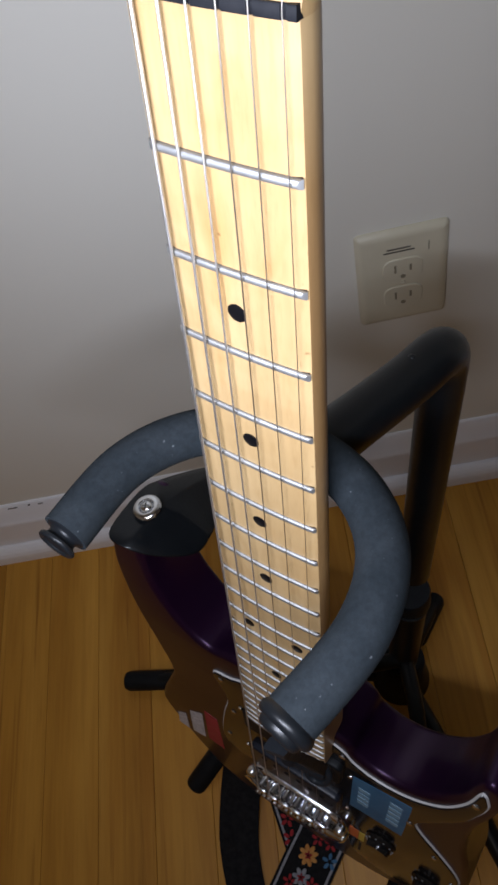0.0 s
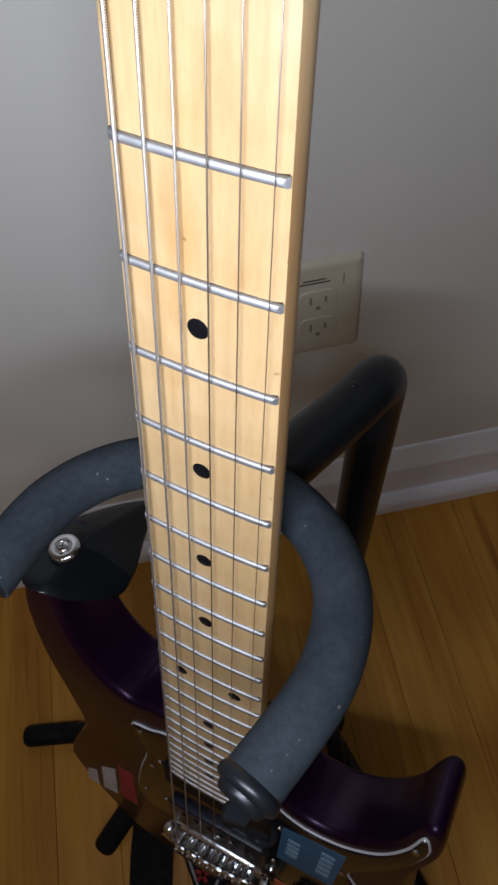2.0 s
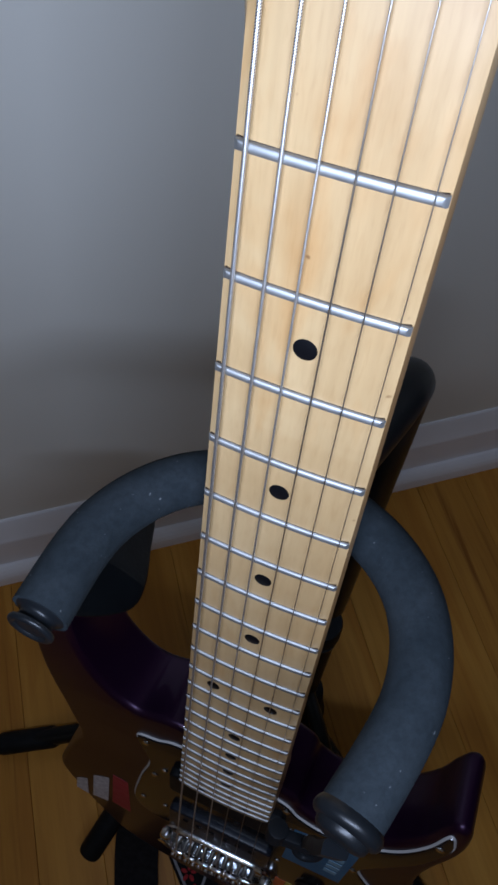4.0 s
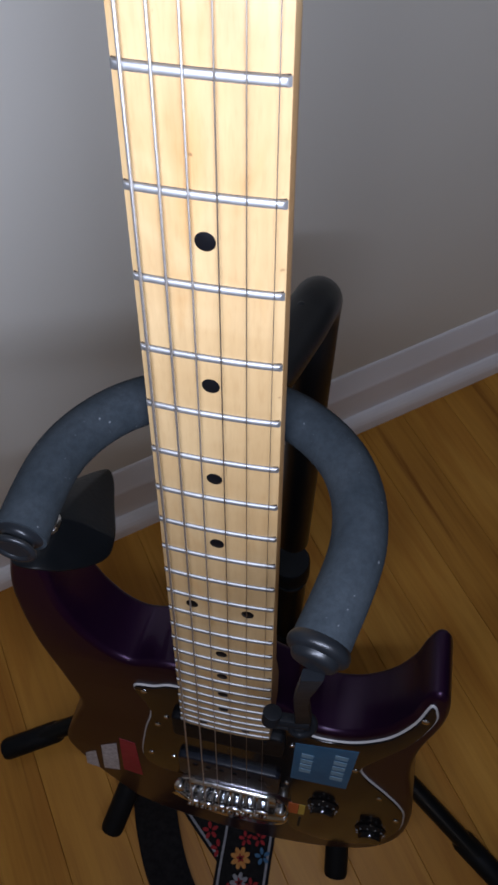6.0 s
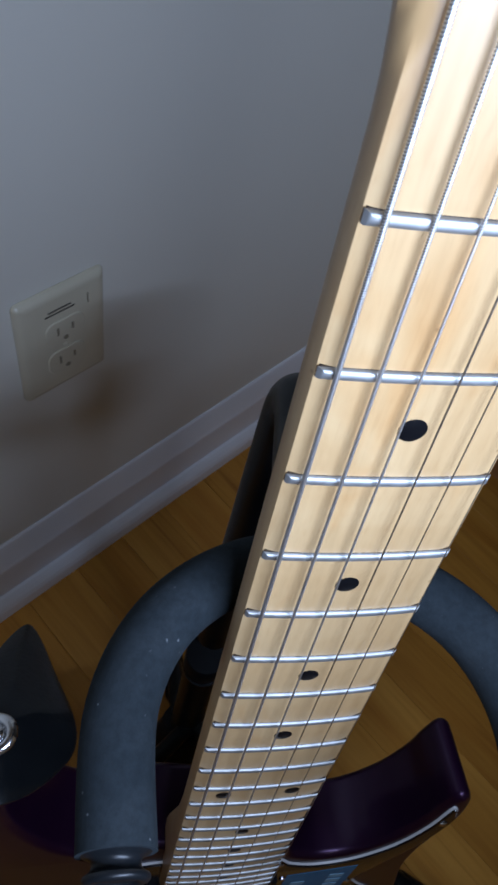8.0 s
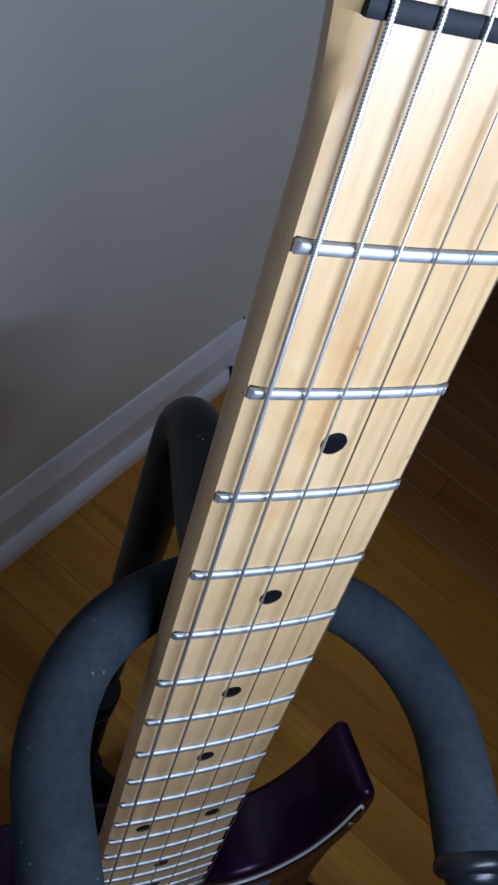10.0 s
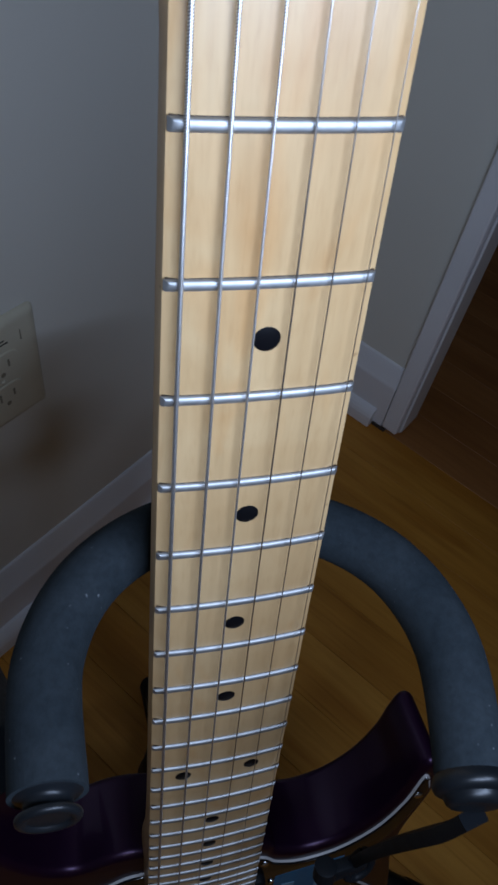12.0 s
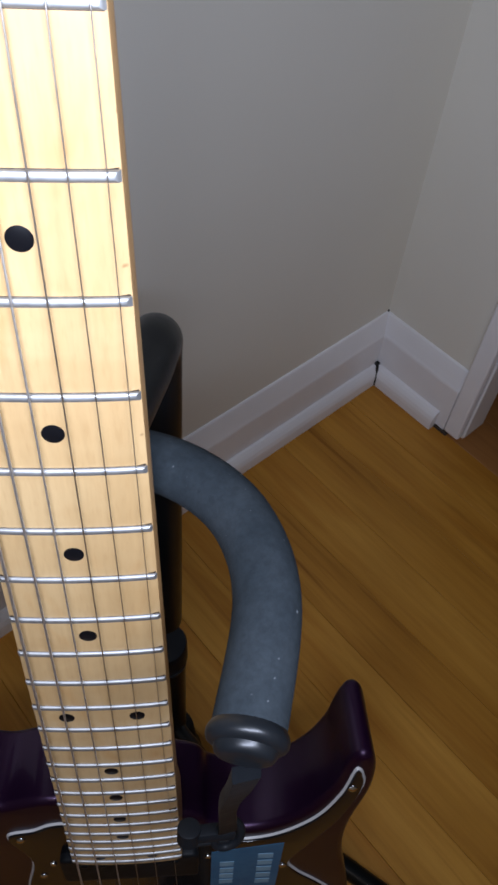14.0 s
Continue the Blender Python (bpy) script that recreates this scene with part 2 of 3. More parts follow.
for mat, level in ((LEATHER, 0.12), (RUBBER, 0.14), (WEB, 0.1), (FOAM, 0.15), (TUBE, 0.22), (PLANK, 0.22), (BLACK, 0.3), (NUT, 0.15), (FACE_BLACK, 0.06), (INLAY, 0.12), (COVER, 0.25), (CAP, 0.3)):
    Nodes(mat).b.inputs["Specular IOR Level"].default_value = level
# ---- mesh helpers ----
from mathutils.geometry import tessellate_polygon


def part(name, bm, mat, parent=None, label="", smooth=True, kind=""):
    bmesh.ops.recalc_face_normals(bm, faces=bm.faces[:])
    me = bpy.data.meshes.new(name)
    bm.to_mesh(me)
    bm.free()
    me.materials.append(mat)
    if smooth:
        me.shade_smooth()
        me.set_sharp_from_angle(angle=radians(38))
    ob = new(name, me)
    if parent:
        ob.parent = parent
    return tagged(ob, label=label, kind=kind)


def thing(name, m, label, category, group="", kind=""):
    ob = new(name)
    ob.matrix_world = m
    ob.empty_display_size = 0.02
    return tagged(ob, label, category, group, kind)


def box(x0, x1, y0, y1, z0, z1, bevel=0.0, segs=2, bm=None):
    own = bm is None
    bm = bm or bmesh.new()
    v = [bm.verts.new((x, y, z)) for x in (x0, x1) for y in (y0, y1) for z in (z0, z1)]
    f = [bm.faces.new([v[i] for i in q]) for q in ((0, 1, 3, 2), (4, 6, 7, 5), (0, 4, 5, 1), (2, 3, 7, 6), (0, 2, 6, 4), (1, 5, 7, 3))]
    if bevel:
        edges = list({e for q in f for e in q.edges})
        bmesh.ops.bevel(bm, geom=edges, offset=bevel, segments=segs, affect="EDGES", profile=0.5)
    return bm


def rings(bm, loops, closed=True, cap=True):
    """Skin a list of rings, each a list of points."""
    vs = [[bm.verts.new(p) for p in loop] for loop in loops]
    n = len(vs[0])
    for a, b in zip(vs, vs[1:]):
        for i in range(n if closed else n - 1):
            j = (i + 1) % n
            bm.faces.new((a[i], a[j], b[j], b[i]))
    if cap:
        bm.faces.new(vs[0][::-1])
        bm.faces.new(vs[-1])
    return bm


def curve(points, steps=8, closed=False):
    """Catmull-Rom through the points."""
    p = [Vector(q) for q in points]
    n = len(p)
    out = []
    for i in range(n if closed else n - 1):
        if closed:
            a, b, c, d = p[(i - 1) % n], p[i], p[(i + 1) % n], p[(i + 2) % n]
        else:
            a, b, c, d = p[max(i - 1, 0)], p[i], p[i + 1], p[min(i + 2, n - 1)]
        for k in range(steps):
            t = k / steps
            out.append(0.5 * ((2 * b) + (c - a) * t + (2 * a - 5 * b + 4 * c - d) * t * t + (3 * b - a - 3 * c + d) * t ** 3))
    if not closed:
        out.append(p[-1])
    return out


def frames_along(path):
    """Tangent and two normals at each point, with no twist."""
    t = [(path[min(i + 1, len(path) - 1)] - path[max(i - 1, 0)]).normalized() for i in range(len(path))]
    u = t[0].orthogonal().normalized()
    out = []
    for d in t:
        u = (u - d * u.dot(d)).normalized()
        out.append((d, u, d.cross(u)))
    return out


def tube(path, radius, sides=20, bm=None, cap=True):
    """A round bar along a path. radius: a number, or a function of the share of the way."""
    bm = bm or bmesh.new()
    path = [Vector(p) for p in path]
    fr = frames_along(path)
    loops = []
    for i, (p, (d, u, v)) in enumerate(zip(path, fr)):
        r = radius(i / (len(path) - 1)) if callable(radius) else radius
        loops.append([p + r * (math.cos(a) * u + math.sin(a) * v) for a in (2 * math.pi * k / sides for k in range(sides))])
    return rings(bm, loops, True, cap)


def turned(profile, m=Matrix(), sides=28, bm=None):
    """A body turned round z from (radius, height) pairs, set at m."""
    bm = bm or bmesh.new()
    loops = [[m @ Vector((r * math.cos(a), r * math.sin(a), h)) for a in (2 * math.pi * k / sides for k in range(sides))] for r, h in profile]
    return rings(bm, loops)


def along(a, b):
    """A matrix at a whose z axis points to b."""
    a, b = Vector(a), Vector(b)
    return Matrix.Translation(a) @ (b - a).to_track_quat("Z", "Y").to_matrix().to_4x4()


def inset(loop, r):
    """A closed loop of (x, z) points moved inwards by r. The loop runs clockwise seen from the front."""
    n = len(loop)
    out = []
    for i in range(n):
        d = (loop[(i + 1) % n] - loop[i - 1])
        nrm = Vector((d.y, -d.x)).normalized()
        out.append(loop[i] + nrm * r)
    return out


def slab(loop, layers, bm=None):
    """A flat body from an outline in (x, z): layers of (inset, y), closed front and back."""
    bm = bm or bmesh.new()
    loops = [[(q.x, y, q.y) for q in inset(loop, r)] for r, y in layers]
    rings(bm, loops, True, False)
    bm.verts.ensure_lookup_table()
    n = len(loop)
    for start, pts in ((0, loops[0]), (n * (len(loops) - 1), loops[-1])):
        for tri in tessellate_polygon([[Vector((p[0], p[2], 0)) for p in pts]]):
            if len(set(tri)) == 3:
                bm.faces.new([bm.verts[start + i] for i in tri])
    return bm


def ribbon(path, widths, normals, thick, bm=None):
    """A strap along a path: half width vector at each point and its thickness."""
    bm = bm or bmesh.new()
    loops = []
    for p, w, nn in zip(path, widths, normals):
        p, w, nn = Vector(p), Vector(w), Vector(nn).normalized() * thick / 2
        loops.append([p - w - nn * 0.5, p - w + nn * 0.5, p - w * 0.94 + nn, p + w * 0.94 + nn, p + w + nn * 0.5, p + w - nn * 0.5, p + w * 0.94 - nn, p - w * 0.94 - nn])
    return rings(bm, loops)

# ---- the room ----
CEILING_Z = 2.42


def setting(name, bm, mat, label, category, smooth=False):
    return tagged(part(name, bm, mat, smooth=smooth), label, category, kind="structure")


setting("wall_north", box(-2.6, 0.0, 0.0, 0.12, -0.02, CEILING_Z), PAINT, "smooth off-white painted plaster wall behind the guitar", "wall")
wall_east = setting("wall_east", box(0.0, 0.035, -0.1701, 0.12, -0.02, CEILING_Z), PAINT, "short off-white painted wall beside the doorway", "wall")
setting("wall_east_south", box(0.0, 0.12, -2.8, -0.99, -0.02, CEILING_Z), PAINT, "off-white painted wall past the doorway", "wall")
setting("wall_lintel", box(0.0, 0.12, -0.99, -0.17, 2.06, CEILING_Z), PAINT, "off-white painted wall over the doorway", "wall")
setting("wall_west", box(-2.72, -2.6, -2.8, 0.12, -0.02, CEILING_Z), PAINT, "off-white painted plaster wall", "wall")
setting("wall_south", box(-2.72, 0.12, -2.92, -2.8, -0.02, CEILING_Z), PAINT, "off-white painted plaster wall", "wall")
setting("ceiling", box(-2.72, 1.4, -2.92, 1.0, CEILING_Z, CEILING_Z + 0.1), CEIL, "plain white painted ceiling", "ceiling")
setting("wall_hall_north", box(0.0, 1.4, 0.9, 1.0, -0.02, CEILING_Z), PAINT, "off-white hall wall beyond the doorway", "wall")
setting("wall_hall_west", box(-0.1, 0.0, 0.12, 1.0, -0.02, CEILING_Z), PAINT, "off-white hall wall beyond the doorway", "wall")
setting("wall_hall_east", box(1.4, 1.5, -2.92, 1.0, -0.02, CEILING_Z), PAINT, "off-white hall wall beyond the doorway", "wall")
setting("wall_hall_south", box(0.12, 1.4, -2.92, -2.8, -0.02, CEILING_Z), PAINT, "off-white hall wall beyond the doorway", "wall")


def moulding(profile, start, end, side):
    """A strip of trim: profile of (out, up) pairs, from start to end on the floor; side points into the room."""
    a, b, s = Vector(start), Vector(end), Vector(side)
    bm = bmesh.new()
    return rings(bm, [[p + s * o + Vector((0, 0, h)) for o, h in profile] for p in (a, b)])


BOARD = [(0.0, 0.0), (0.0125, 0.0), (0.0125, 0.079), (0.0119, 0.0825), (0.0105, 0.086), (0.0085, 0.0925), (0.0068, 0.099), (0.0048, 0.106), (0.003, 0.111), (0.0015, 0.1128), (0.0, 0.113)]
SHOE = [(0.0, 0.0), (0.0125, 0.0), (0.0125, 0.011), (0.0118, 0.0172), (0.0098, 0.0225), (0.0068, 0.0268), (0.0035, 0.0298), (0.0, 0.0308)]
baseboard = setting("baseboard", moulding(BOARD, (-2.6, 0, 0), (-0.0005, 0, 0), (0, -1, 0)), TRIM, "white glossy painted baseboard with a moulded top", "baseboard")
setting("baseboard_east", moulding(BOARD, (0, -0.0005, 0), (0, -0.1445, 0), (-1, 0, 0)), TRIM, "short white painted baseboard beside the door casing", "baseboard")
setting("trim_shoe", moulding(SHOE, (-2.6, -0.0127, 0), (-0.0145, -0.0127, 0), (0, -1, 0)), TRIM, "white quarter round shoe moulding along the floor", "trim")
setting("trim_shoe_east", moulding(SHOE, (-0.0127, -0.0145, 0), (-0.0127, -0.13, 0), (-1, 0, 0)), TRIM, "short white shoe moulding with an open cut end", "trim")

# chipped paint along the bead
for x, w, z in ((-0.972, 0.012, 0.1082), (-0.951, 0.003, 0.109), (-0.937, 0.006, 0.1078), (-0.912, 0.002, 0.107)):
    part("paint_chip", box(x - w / 2, x + w / 2, -0.0052, -0.002, z - 0.0006, z + 0.0006, 0.0003, 1), CHIP, baseboard, "chip in the white paint")
# door casing and jamb
cas = box(-0.015, 0.0, -0.170, -0.1455, 0.007, 2.1, 0.003)
setting("trim_casing", cas, TRIM, "white painted door casing with a stepped edge", "trim")
setting("trim_jamb", box(-0.004, 0.038, -0.1735, -0.1702, 0.007, 2.05, 0.001), TRIM, "white painted door jamb", "trim")
setting("trim_casing_south", box(-0.02, 0.0, -1.06, -0.985, 0.004, 2.1, 0.003), TRIM, "white painted door casing", "trim")
setting("trim_casing_head", box(-0.02, 0.0, -1.06, -0.1455, 2.1, 2.17, 0.003), TRIM, "white painted door casing", "trim")

# the dark open joint in the corner
bm = box(-0.0195, -0.0126, -0.0185, -0.0126, 0.02, 0.0335, 0.0012)
for k in range(9):
    d, z = 0.0185 + 0.0009 * k, 0.0298 - 0.00018 * k - 0.00023 * k * k
    box(-d - 0.0011, -d + 0.0022, -d - 0.0011, -d + 0.0022, 0.001, z, bm=bm)
setting("trim_joint", bm, SLOT, "dark open joint between the shoe mouldings", "trim")
setting("trim_gap", box(-0.0155, -0.001, -0.152, -0.1305, 0.0003, 0.0045), SHADE_GAP, "dark gap under the door casing", "trim")
setting("trim_crack", box(-0.0022, -0.0004, -0.0022, -0.0004, 0.1125, 0.1155), SLOT, "dark chip in the corner above the baseboards", "trim")

# ---- wall outlet ----
outlet = thing("wall_outlet", pose(-0.5005, 0.0, 0.3697), "ivory plastic duplex socket plate screwed to the wall", "socket")
OW, OH = 0.0375, 0.0536


def rounded(w, h, r, n=5):
    pts = []
    for cx, cz, a0 in ((w - r, h - r, 90), (w - r, -h + r, 0), (-w + r, -h + r, -90), (-w + r, h - r, -180)):
        for k in range(n + 1):
            a = radians(a0 - 90 * k / n)
            pts.append(Vector((cx + r * math.cos(a), cz + r * math.sin(a))))
    return pts


PLATE_STEPS = ((0.0, -0.0005), (0.0, -0.0018), (0.0006, -0.003), (0.002, -0.0046), (0.0038, -0.0057), (0.0056, -0.0062), (0.0075, -0.0064))
bm = rings(bmesh.new(), [[(q.x, y, q.y) for q in rounded(OW - r, OH - r, max(0.0045 - r, 0.001))] for r, y in PLATE_STEPS])
part("plate", bm, PLATE, outlet)
for zc in (0.0125, -0.0195):
    face = part("socket_face", slab([Vector((p.x, p.y + zc)) for p in rounded(0.0165, 0.0125, 0.0085)], [(0, -0.006), (0, -0.0071), (0.0006, -0.0076)]), PLATE, outlet)
    for xx, hh in ((-0.0063, 0.0042), (0.0063, 0.0034)):
        part("slot", box(xx - 0.0009, xx + 0.0009, -0.0079, -0.006, zc + 0.002 - hh, zc + 0.002 + hh), RECESS, face, smooth=False)
    part("slot", turned([(0.0022, 0), (0.0022, 0.0018)], Matrix.Translation((0, -0.006, zc - 0.0072)) @ pose(0, 0, 0, 90), 14), RECESS, face)
part("screw", turned([(0.0022, 0), (0.0022, 0.0012), (0.0012, 0.0018)], Matrix.Translation((0, -0.006, -0.0035)) @ pose(0, 0, 0, 90), 16), PLATE, outlet)
# a line of print too small to read, and the raised tab beside it
for k, (x0, x1) in enumerate(((-0.0155, 0.0095), (-0.0125, 0.0065))):
    part("print_bar", box(x0, x1, -0.0067, -0.0064, 0.0325 + 0.0032 * k, 0.0339 + 0.0032 * k), PRINT, outlet, "small dark line of print", smooth=False)
part("tab", box(0.0205, 0.0213, -0.007, -0.0063, 0.029, 0.0385), RECESS, outlet, smooth=False)

# ---- the stand ----
stand = thing("guitar_stand", pose(-0.56, -0.25, 0.0), "black tubular tripod guitar stand with a grey foam padded neck yoke", "guitar stand")
INV = stand.matrix_world.inverted()
G = Matrix.LocRotScale((-0.5947, -0.2826, 0.7688), Euler((radians(-11.458), radians(0.379), radians(-37.76))), None)


def at_stand(points):
    return [INV @ Vector(p) for p in points]


def at_guitar(points):
    return [INV @ (G @ Vector(p)) for p in points]


yoke_path = curve([(0.0481, -0.0594, -0.172), (0.0549, -0.0253, -0.1653), (0.0488, 0.0018, -0.1628), (0.0311, 0.0204, -0.1618), (0.0059, 0.0284, -0.1611),
                   (-0.0197, 0.0256, -0.1612), (-0.0412, 0.0115, -0.1623), (-0.0533, -0.0125, -0.1637), (-0.0544, -0.045, -0.1667)], 10)
yoke = part("neck_yoke", tube(at_guitar(yoke_path), 0.0093, 28), FOAM, stand, "grey foam sleeve on the curved yoke")
# a broad stepped cap on the arm that holds the strap, a spool for its loop on the other
STEPPED = [(0.0086, -0.003), (0.0092, -0.0016), (0.0099, -0.0006), (0.0103, 0.0006), (0.0102, 0.0018), (0.0097, 0.0027), (0.0089, 0.0032), (0.0079, 0.0035), (0.0077, 0.0044),
           (0.0073, 0.0053), (0.0066, 0.0059), (0.0054, 0.0062), (0.003, 0.0063)]
SPOOL = [(0.0084, -0.003), (0.0083, -0.0002), (0.0076, 0.0004), (0.0064, 0.0007), (0.0058, 0.0013), (0.0056, 0.0021), (0.0058, 0.003), (0.0065, 0.0037), (0.0074, 0.0041),
         (0.0077, 0.0047), (0.0076, 0.0054), (0.0071, 0.0059), (0.0062, 0.0061), (0.0054, 0.0058), (0.005, 0.0052)]
for tip, nxt, shape in ((yoke_path[0], yoke_path[1], STEPPED), (yoke_path[-1], yoke_path[-2], SPOOL)):
    d = (tip - nxt).normalized()
    m = INV @ G @ along(tip, tip + d)
    part("end_cap", turned(shape, m, 40), CAP, yoke, "stepped black rubber cap" if shape is STEPPED else "black rubber spool cap")

hook = [(-0.592, -0.285, 0.598), (-0.576, -0.270, 0.588), (-0.560, -0.256, 0.580), (-0.546, -0.244, 0.574), (-0.535, -0.234, 0.570), (-0.528, -0.2265, 0.564), (-0.5255, -0.2225, 0.554), (-0.5258, -0.2222, 0.54), (-0.5268, -0.2228, 0.52)]
mast = curve(hook, 6) + [Vector((-0.5268, -0.2228, 0.52)).lerp(Vector((-0.541, -0.233, 0.30)), k / 6) for k in range(1, 7)]
part("mast", tube(at_stand(mast), 0.0118, 24), TUBE, stand, "bent black enamelled tube")
# the spring button that locks the hook
spot = Vector((-0.546, -0.244, 0.574))
run = (Vector((-0.535, -0.234, 0.570)) - Vector((-0.546, -0.244, 0.574))).normalized()
face = Vector((-0.08, -0.02, 0.28))
face = (face - run * run.dot(face)).normalized()
part("spring_button", turned([(0.0017, 0.0), (0.0016, 0.0004), (0.0012, 0.0008), (0.0006, 0.001), (0.0002, 0.00105)], INV @ along(spot + face * 0.0114, spot + face), 20), CAP, stand, "small domed black spring button")
low = [Vector((-0.5435, -0.235, 0.24)), Vector((-0.549, -0.240, 0.15)), Vector((-0.555, -0.2455, 0.05))]
part("lower_tube", tube(at_stand(low), 0.0142, 24), TUBE, stand)
part("collar", tube(at_stand([(-0.5428, -0.2345, 0.235), (-0.543, -0.2346, 0.237), (-0.5436, -0.235, 0.262), (-0.5438, -0.2351, 0.264)]), lambda s: 0.0158 if 0.2 < s < 0.8 else 0.015, 24), RUBBER, stand)
part("collar_ring", tube(at_stand([(-0.5442, -0.2358, 0.231), (-0.5444, -0.236, 0.2335)]), 0.0152, 24), TUBE, stand)
hub = (-0.5565, -0.247, 0.045)
part("hub", tube(at_stand([(-0.5535, -0.244, 0.092), (-0.554, -0.2445, 0.088), (-0.556, -0.2465, 0.05), (-0.5565, -0.247, 0.024)]), lambda s: 0.018 + 0.012 * s, 24), RUBBER, stand)

for foot in ((-0.864, -0.204, 0.0125), (-0.462, -0.535, 0.0125), (-0.500, -0.166, 0.0125)):
    f = Vector(foot)
    h = Vector(hub) + (f - Vector(hub)).normalized() * 0.015
    leg = part("leg", tube(at_stand(curve([h, h.lerp(f, 0.4) + Vector((0, 0, 0.008)), f], 6)), 0.009, 18), TUBE, stand)
    d = (f - h).normalized()
    part("rubber_foot", tube(at_stand([f - d * 0.062, f - d * 0.058, f - d * 0.02, f - d * 0.004, f]), lambda s: 0.0096 if s in (0.0, 1.0) else 0.0112, 20), RUBBER, leg, "black ribbed rubber foot")

# the two sleeved arms that carry the body
for points in (((-0.558, -0.25, 0.11), (-0.63, -0.256, 0.118), (-0.70, -0.269, 0.110), (-0.745, -0.303, 0.082), (-0.7797, -0.3299, 0.0586)),
               ((-0.552, -0.252, 0.11), (-0.553, -0.31, 0.112), (-0.566, -0.375, 0.1), (-0.585, -0.415, 0.078), (-0.607, -0.452, 0.0586))):
    p = [Vector(q) for q in points]
    arm = part("cradle_arm", tube(at_stand(curve(p, 8)), 0.0075, 18), TUBE, stand)
    d = (p[-1] - p[-2]).normalized()
    part("sleeve", tube(at_stand([p[-1] - d * 0.064, p[-1] - d * 0.06, p[-1] - d * 0.003, p[-1]]), lambda s: 0.0104 if 0.1 < s < 0.95 else 0.0096, 20), RUBBER, arm, "black rubber sleeve")

# the slack rubber strap of the yoke, with the clasp that would close it
keep = curve([(0.0476, -0.0655, -0.179), (0.0464, -0.0625, -0.194), (0.0452, -0.0565, -0.215), (0.0455, -0.0485, -0.243), (0.0466, -0.042, -0.268), (0.047, -0.0385, -0.283)], 6)
strap_pts = at_guitar(keep)
ax = (INV @ G).to_3x3() @ Vector((1, 0.2, 0))
nn = (INV @ G).to_3x3() @ Vector((0, -1, 0.2))
lock = part("yoke_strap", ribbon(strap_pts, [ax.normalized() * (0.0036 - 0.0007 * math.sin(math.pi * i / (len(strap_pts) - 1))) for i in range(len(strap_pts))], [nn] * len(strap_pts), 0.0046), RUBBER, stand, "hanging black rubber retaining strap")
CLASP = INV @ G @ Matrix.Translation((0.0455, -0.038, -0.2865)) @ pose(0, 0, 0, -12, 4, 6)
bm = tube([(-0.0125, 0, -0.003), (-0.0125, 0, -0.0028), (-0.0125, 0, 0.0035), (-0.0125, 0, 0.0038)], lambda s: 0.0042 if 0.1 < s < 0.9 else 0.0036, 18)
box(-0.0125, 0.0045, -0.0026, 0.0026, -0.0034, 0.0016, 0.0011, bm=bm)
part("clasp", bm, RUBBER, lock, "black rubber clasp").matrix_local = CLASP
part("clasp_loop", tube(curve([(0.0025, -0.0005, 0.006), (0.0062, -0.001, 0.0015), (0.0058, -0.001, -0.0055), (0.0012, -0.0008, -0.0092), (-0.0028, -0.0005, -0.0065), (-0.0012, 0, 0.001)], 6, True), 0.0017, 12), RUBBER, lock).matrix_local = CLASP
part("clasp_tongue", box(-0.014, 0.003, -0.0012, 0.0012, -0.0072, -0.0052, 0.0008), CAP, lock).matrix_local = CLASP

# ---- the guitar: x across the neck, y to its back, z up the neck, the nut at z = 0 ----
guitar = thing("electric_guitar", G, "metallic purple electric guitar with a maple neck, leaning on its stand", "guitar")
SCALE = 0.564
END = -0.4285
RADIUS = 0.305
FRET_SET = 0.0008
BODY_Y = 0.0125


def fret_at(n):
    return SCALE * (1 - 2 ** (-n / 12))


def half_width(z):
    return (0.0411 + 0.0151 * min(-z, 0.43) / 0.4057) / 2 + 0.0005 if z < 0 else 0.02095


def sag(x):
    return RADIUS - math.sqrt(RADIUS * RADIUS - x * x)


def ease(u):
    u = min(1.0, max(0.0, u))
    return u * u * (3 - 2 * u)


def flare(z, side=-1):
    """How far the neck's flanks stand out beside the board, where it swells into the headstock; later on the treble side."""
    return 0.0085 * (ease((z + 0.022) / 0.067) if side < 0 else ease((z + 0.002) / 0.065))


def neck_ring(z, hw, thick, square=0.0, top=0.0):
    pts = []
    for k in range(15):
        x = -hw + 2 * hw * k / 14
        edge = 0.0007 if k in (0, 14) else 0.0
        pts.append((x * (1 - (0.02 if k in (0, 14) else 0)), top + sag(x) + edge, z))
    side = 0.0036 + 0.0099 * square
    for k in range(17):
        a = math.pi * k / 16
        e = 0.95 - 0.5 * square
        c, s = math.cos(a), math.sin(a)
        pts.append(((hw + 0.0004 + flare(z, c)) * math.copysign(abs(c) ** e, c), top + sag(hw) + side + (thick - side) * abs(s) ** e, z))
    return pts


def head_top(z, side=-1):
    return 0.02125 + 0.0095 * (ease((z - 0.002) / 0.043) if side < 0 else ease((z - 0.006) / 0.06))


def head_drop(z):
    """The headstock's face lies lower than the board and leans back."""
    return 0.0045 * min(1.0, max(0.0, (z - 0.006) / 0.016)) ** 1.5 + 0.05 * max(0.0, z - 0.022)


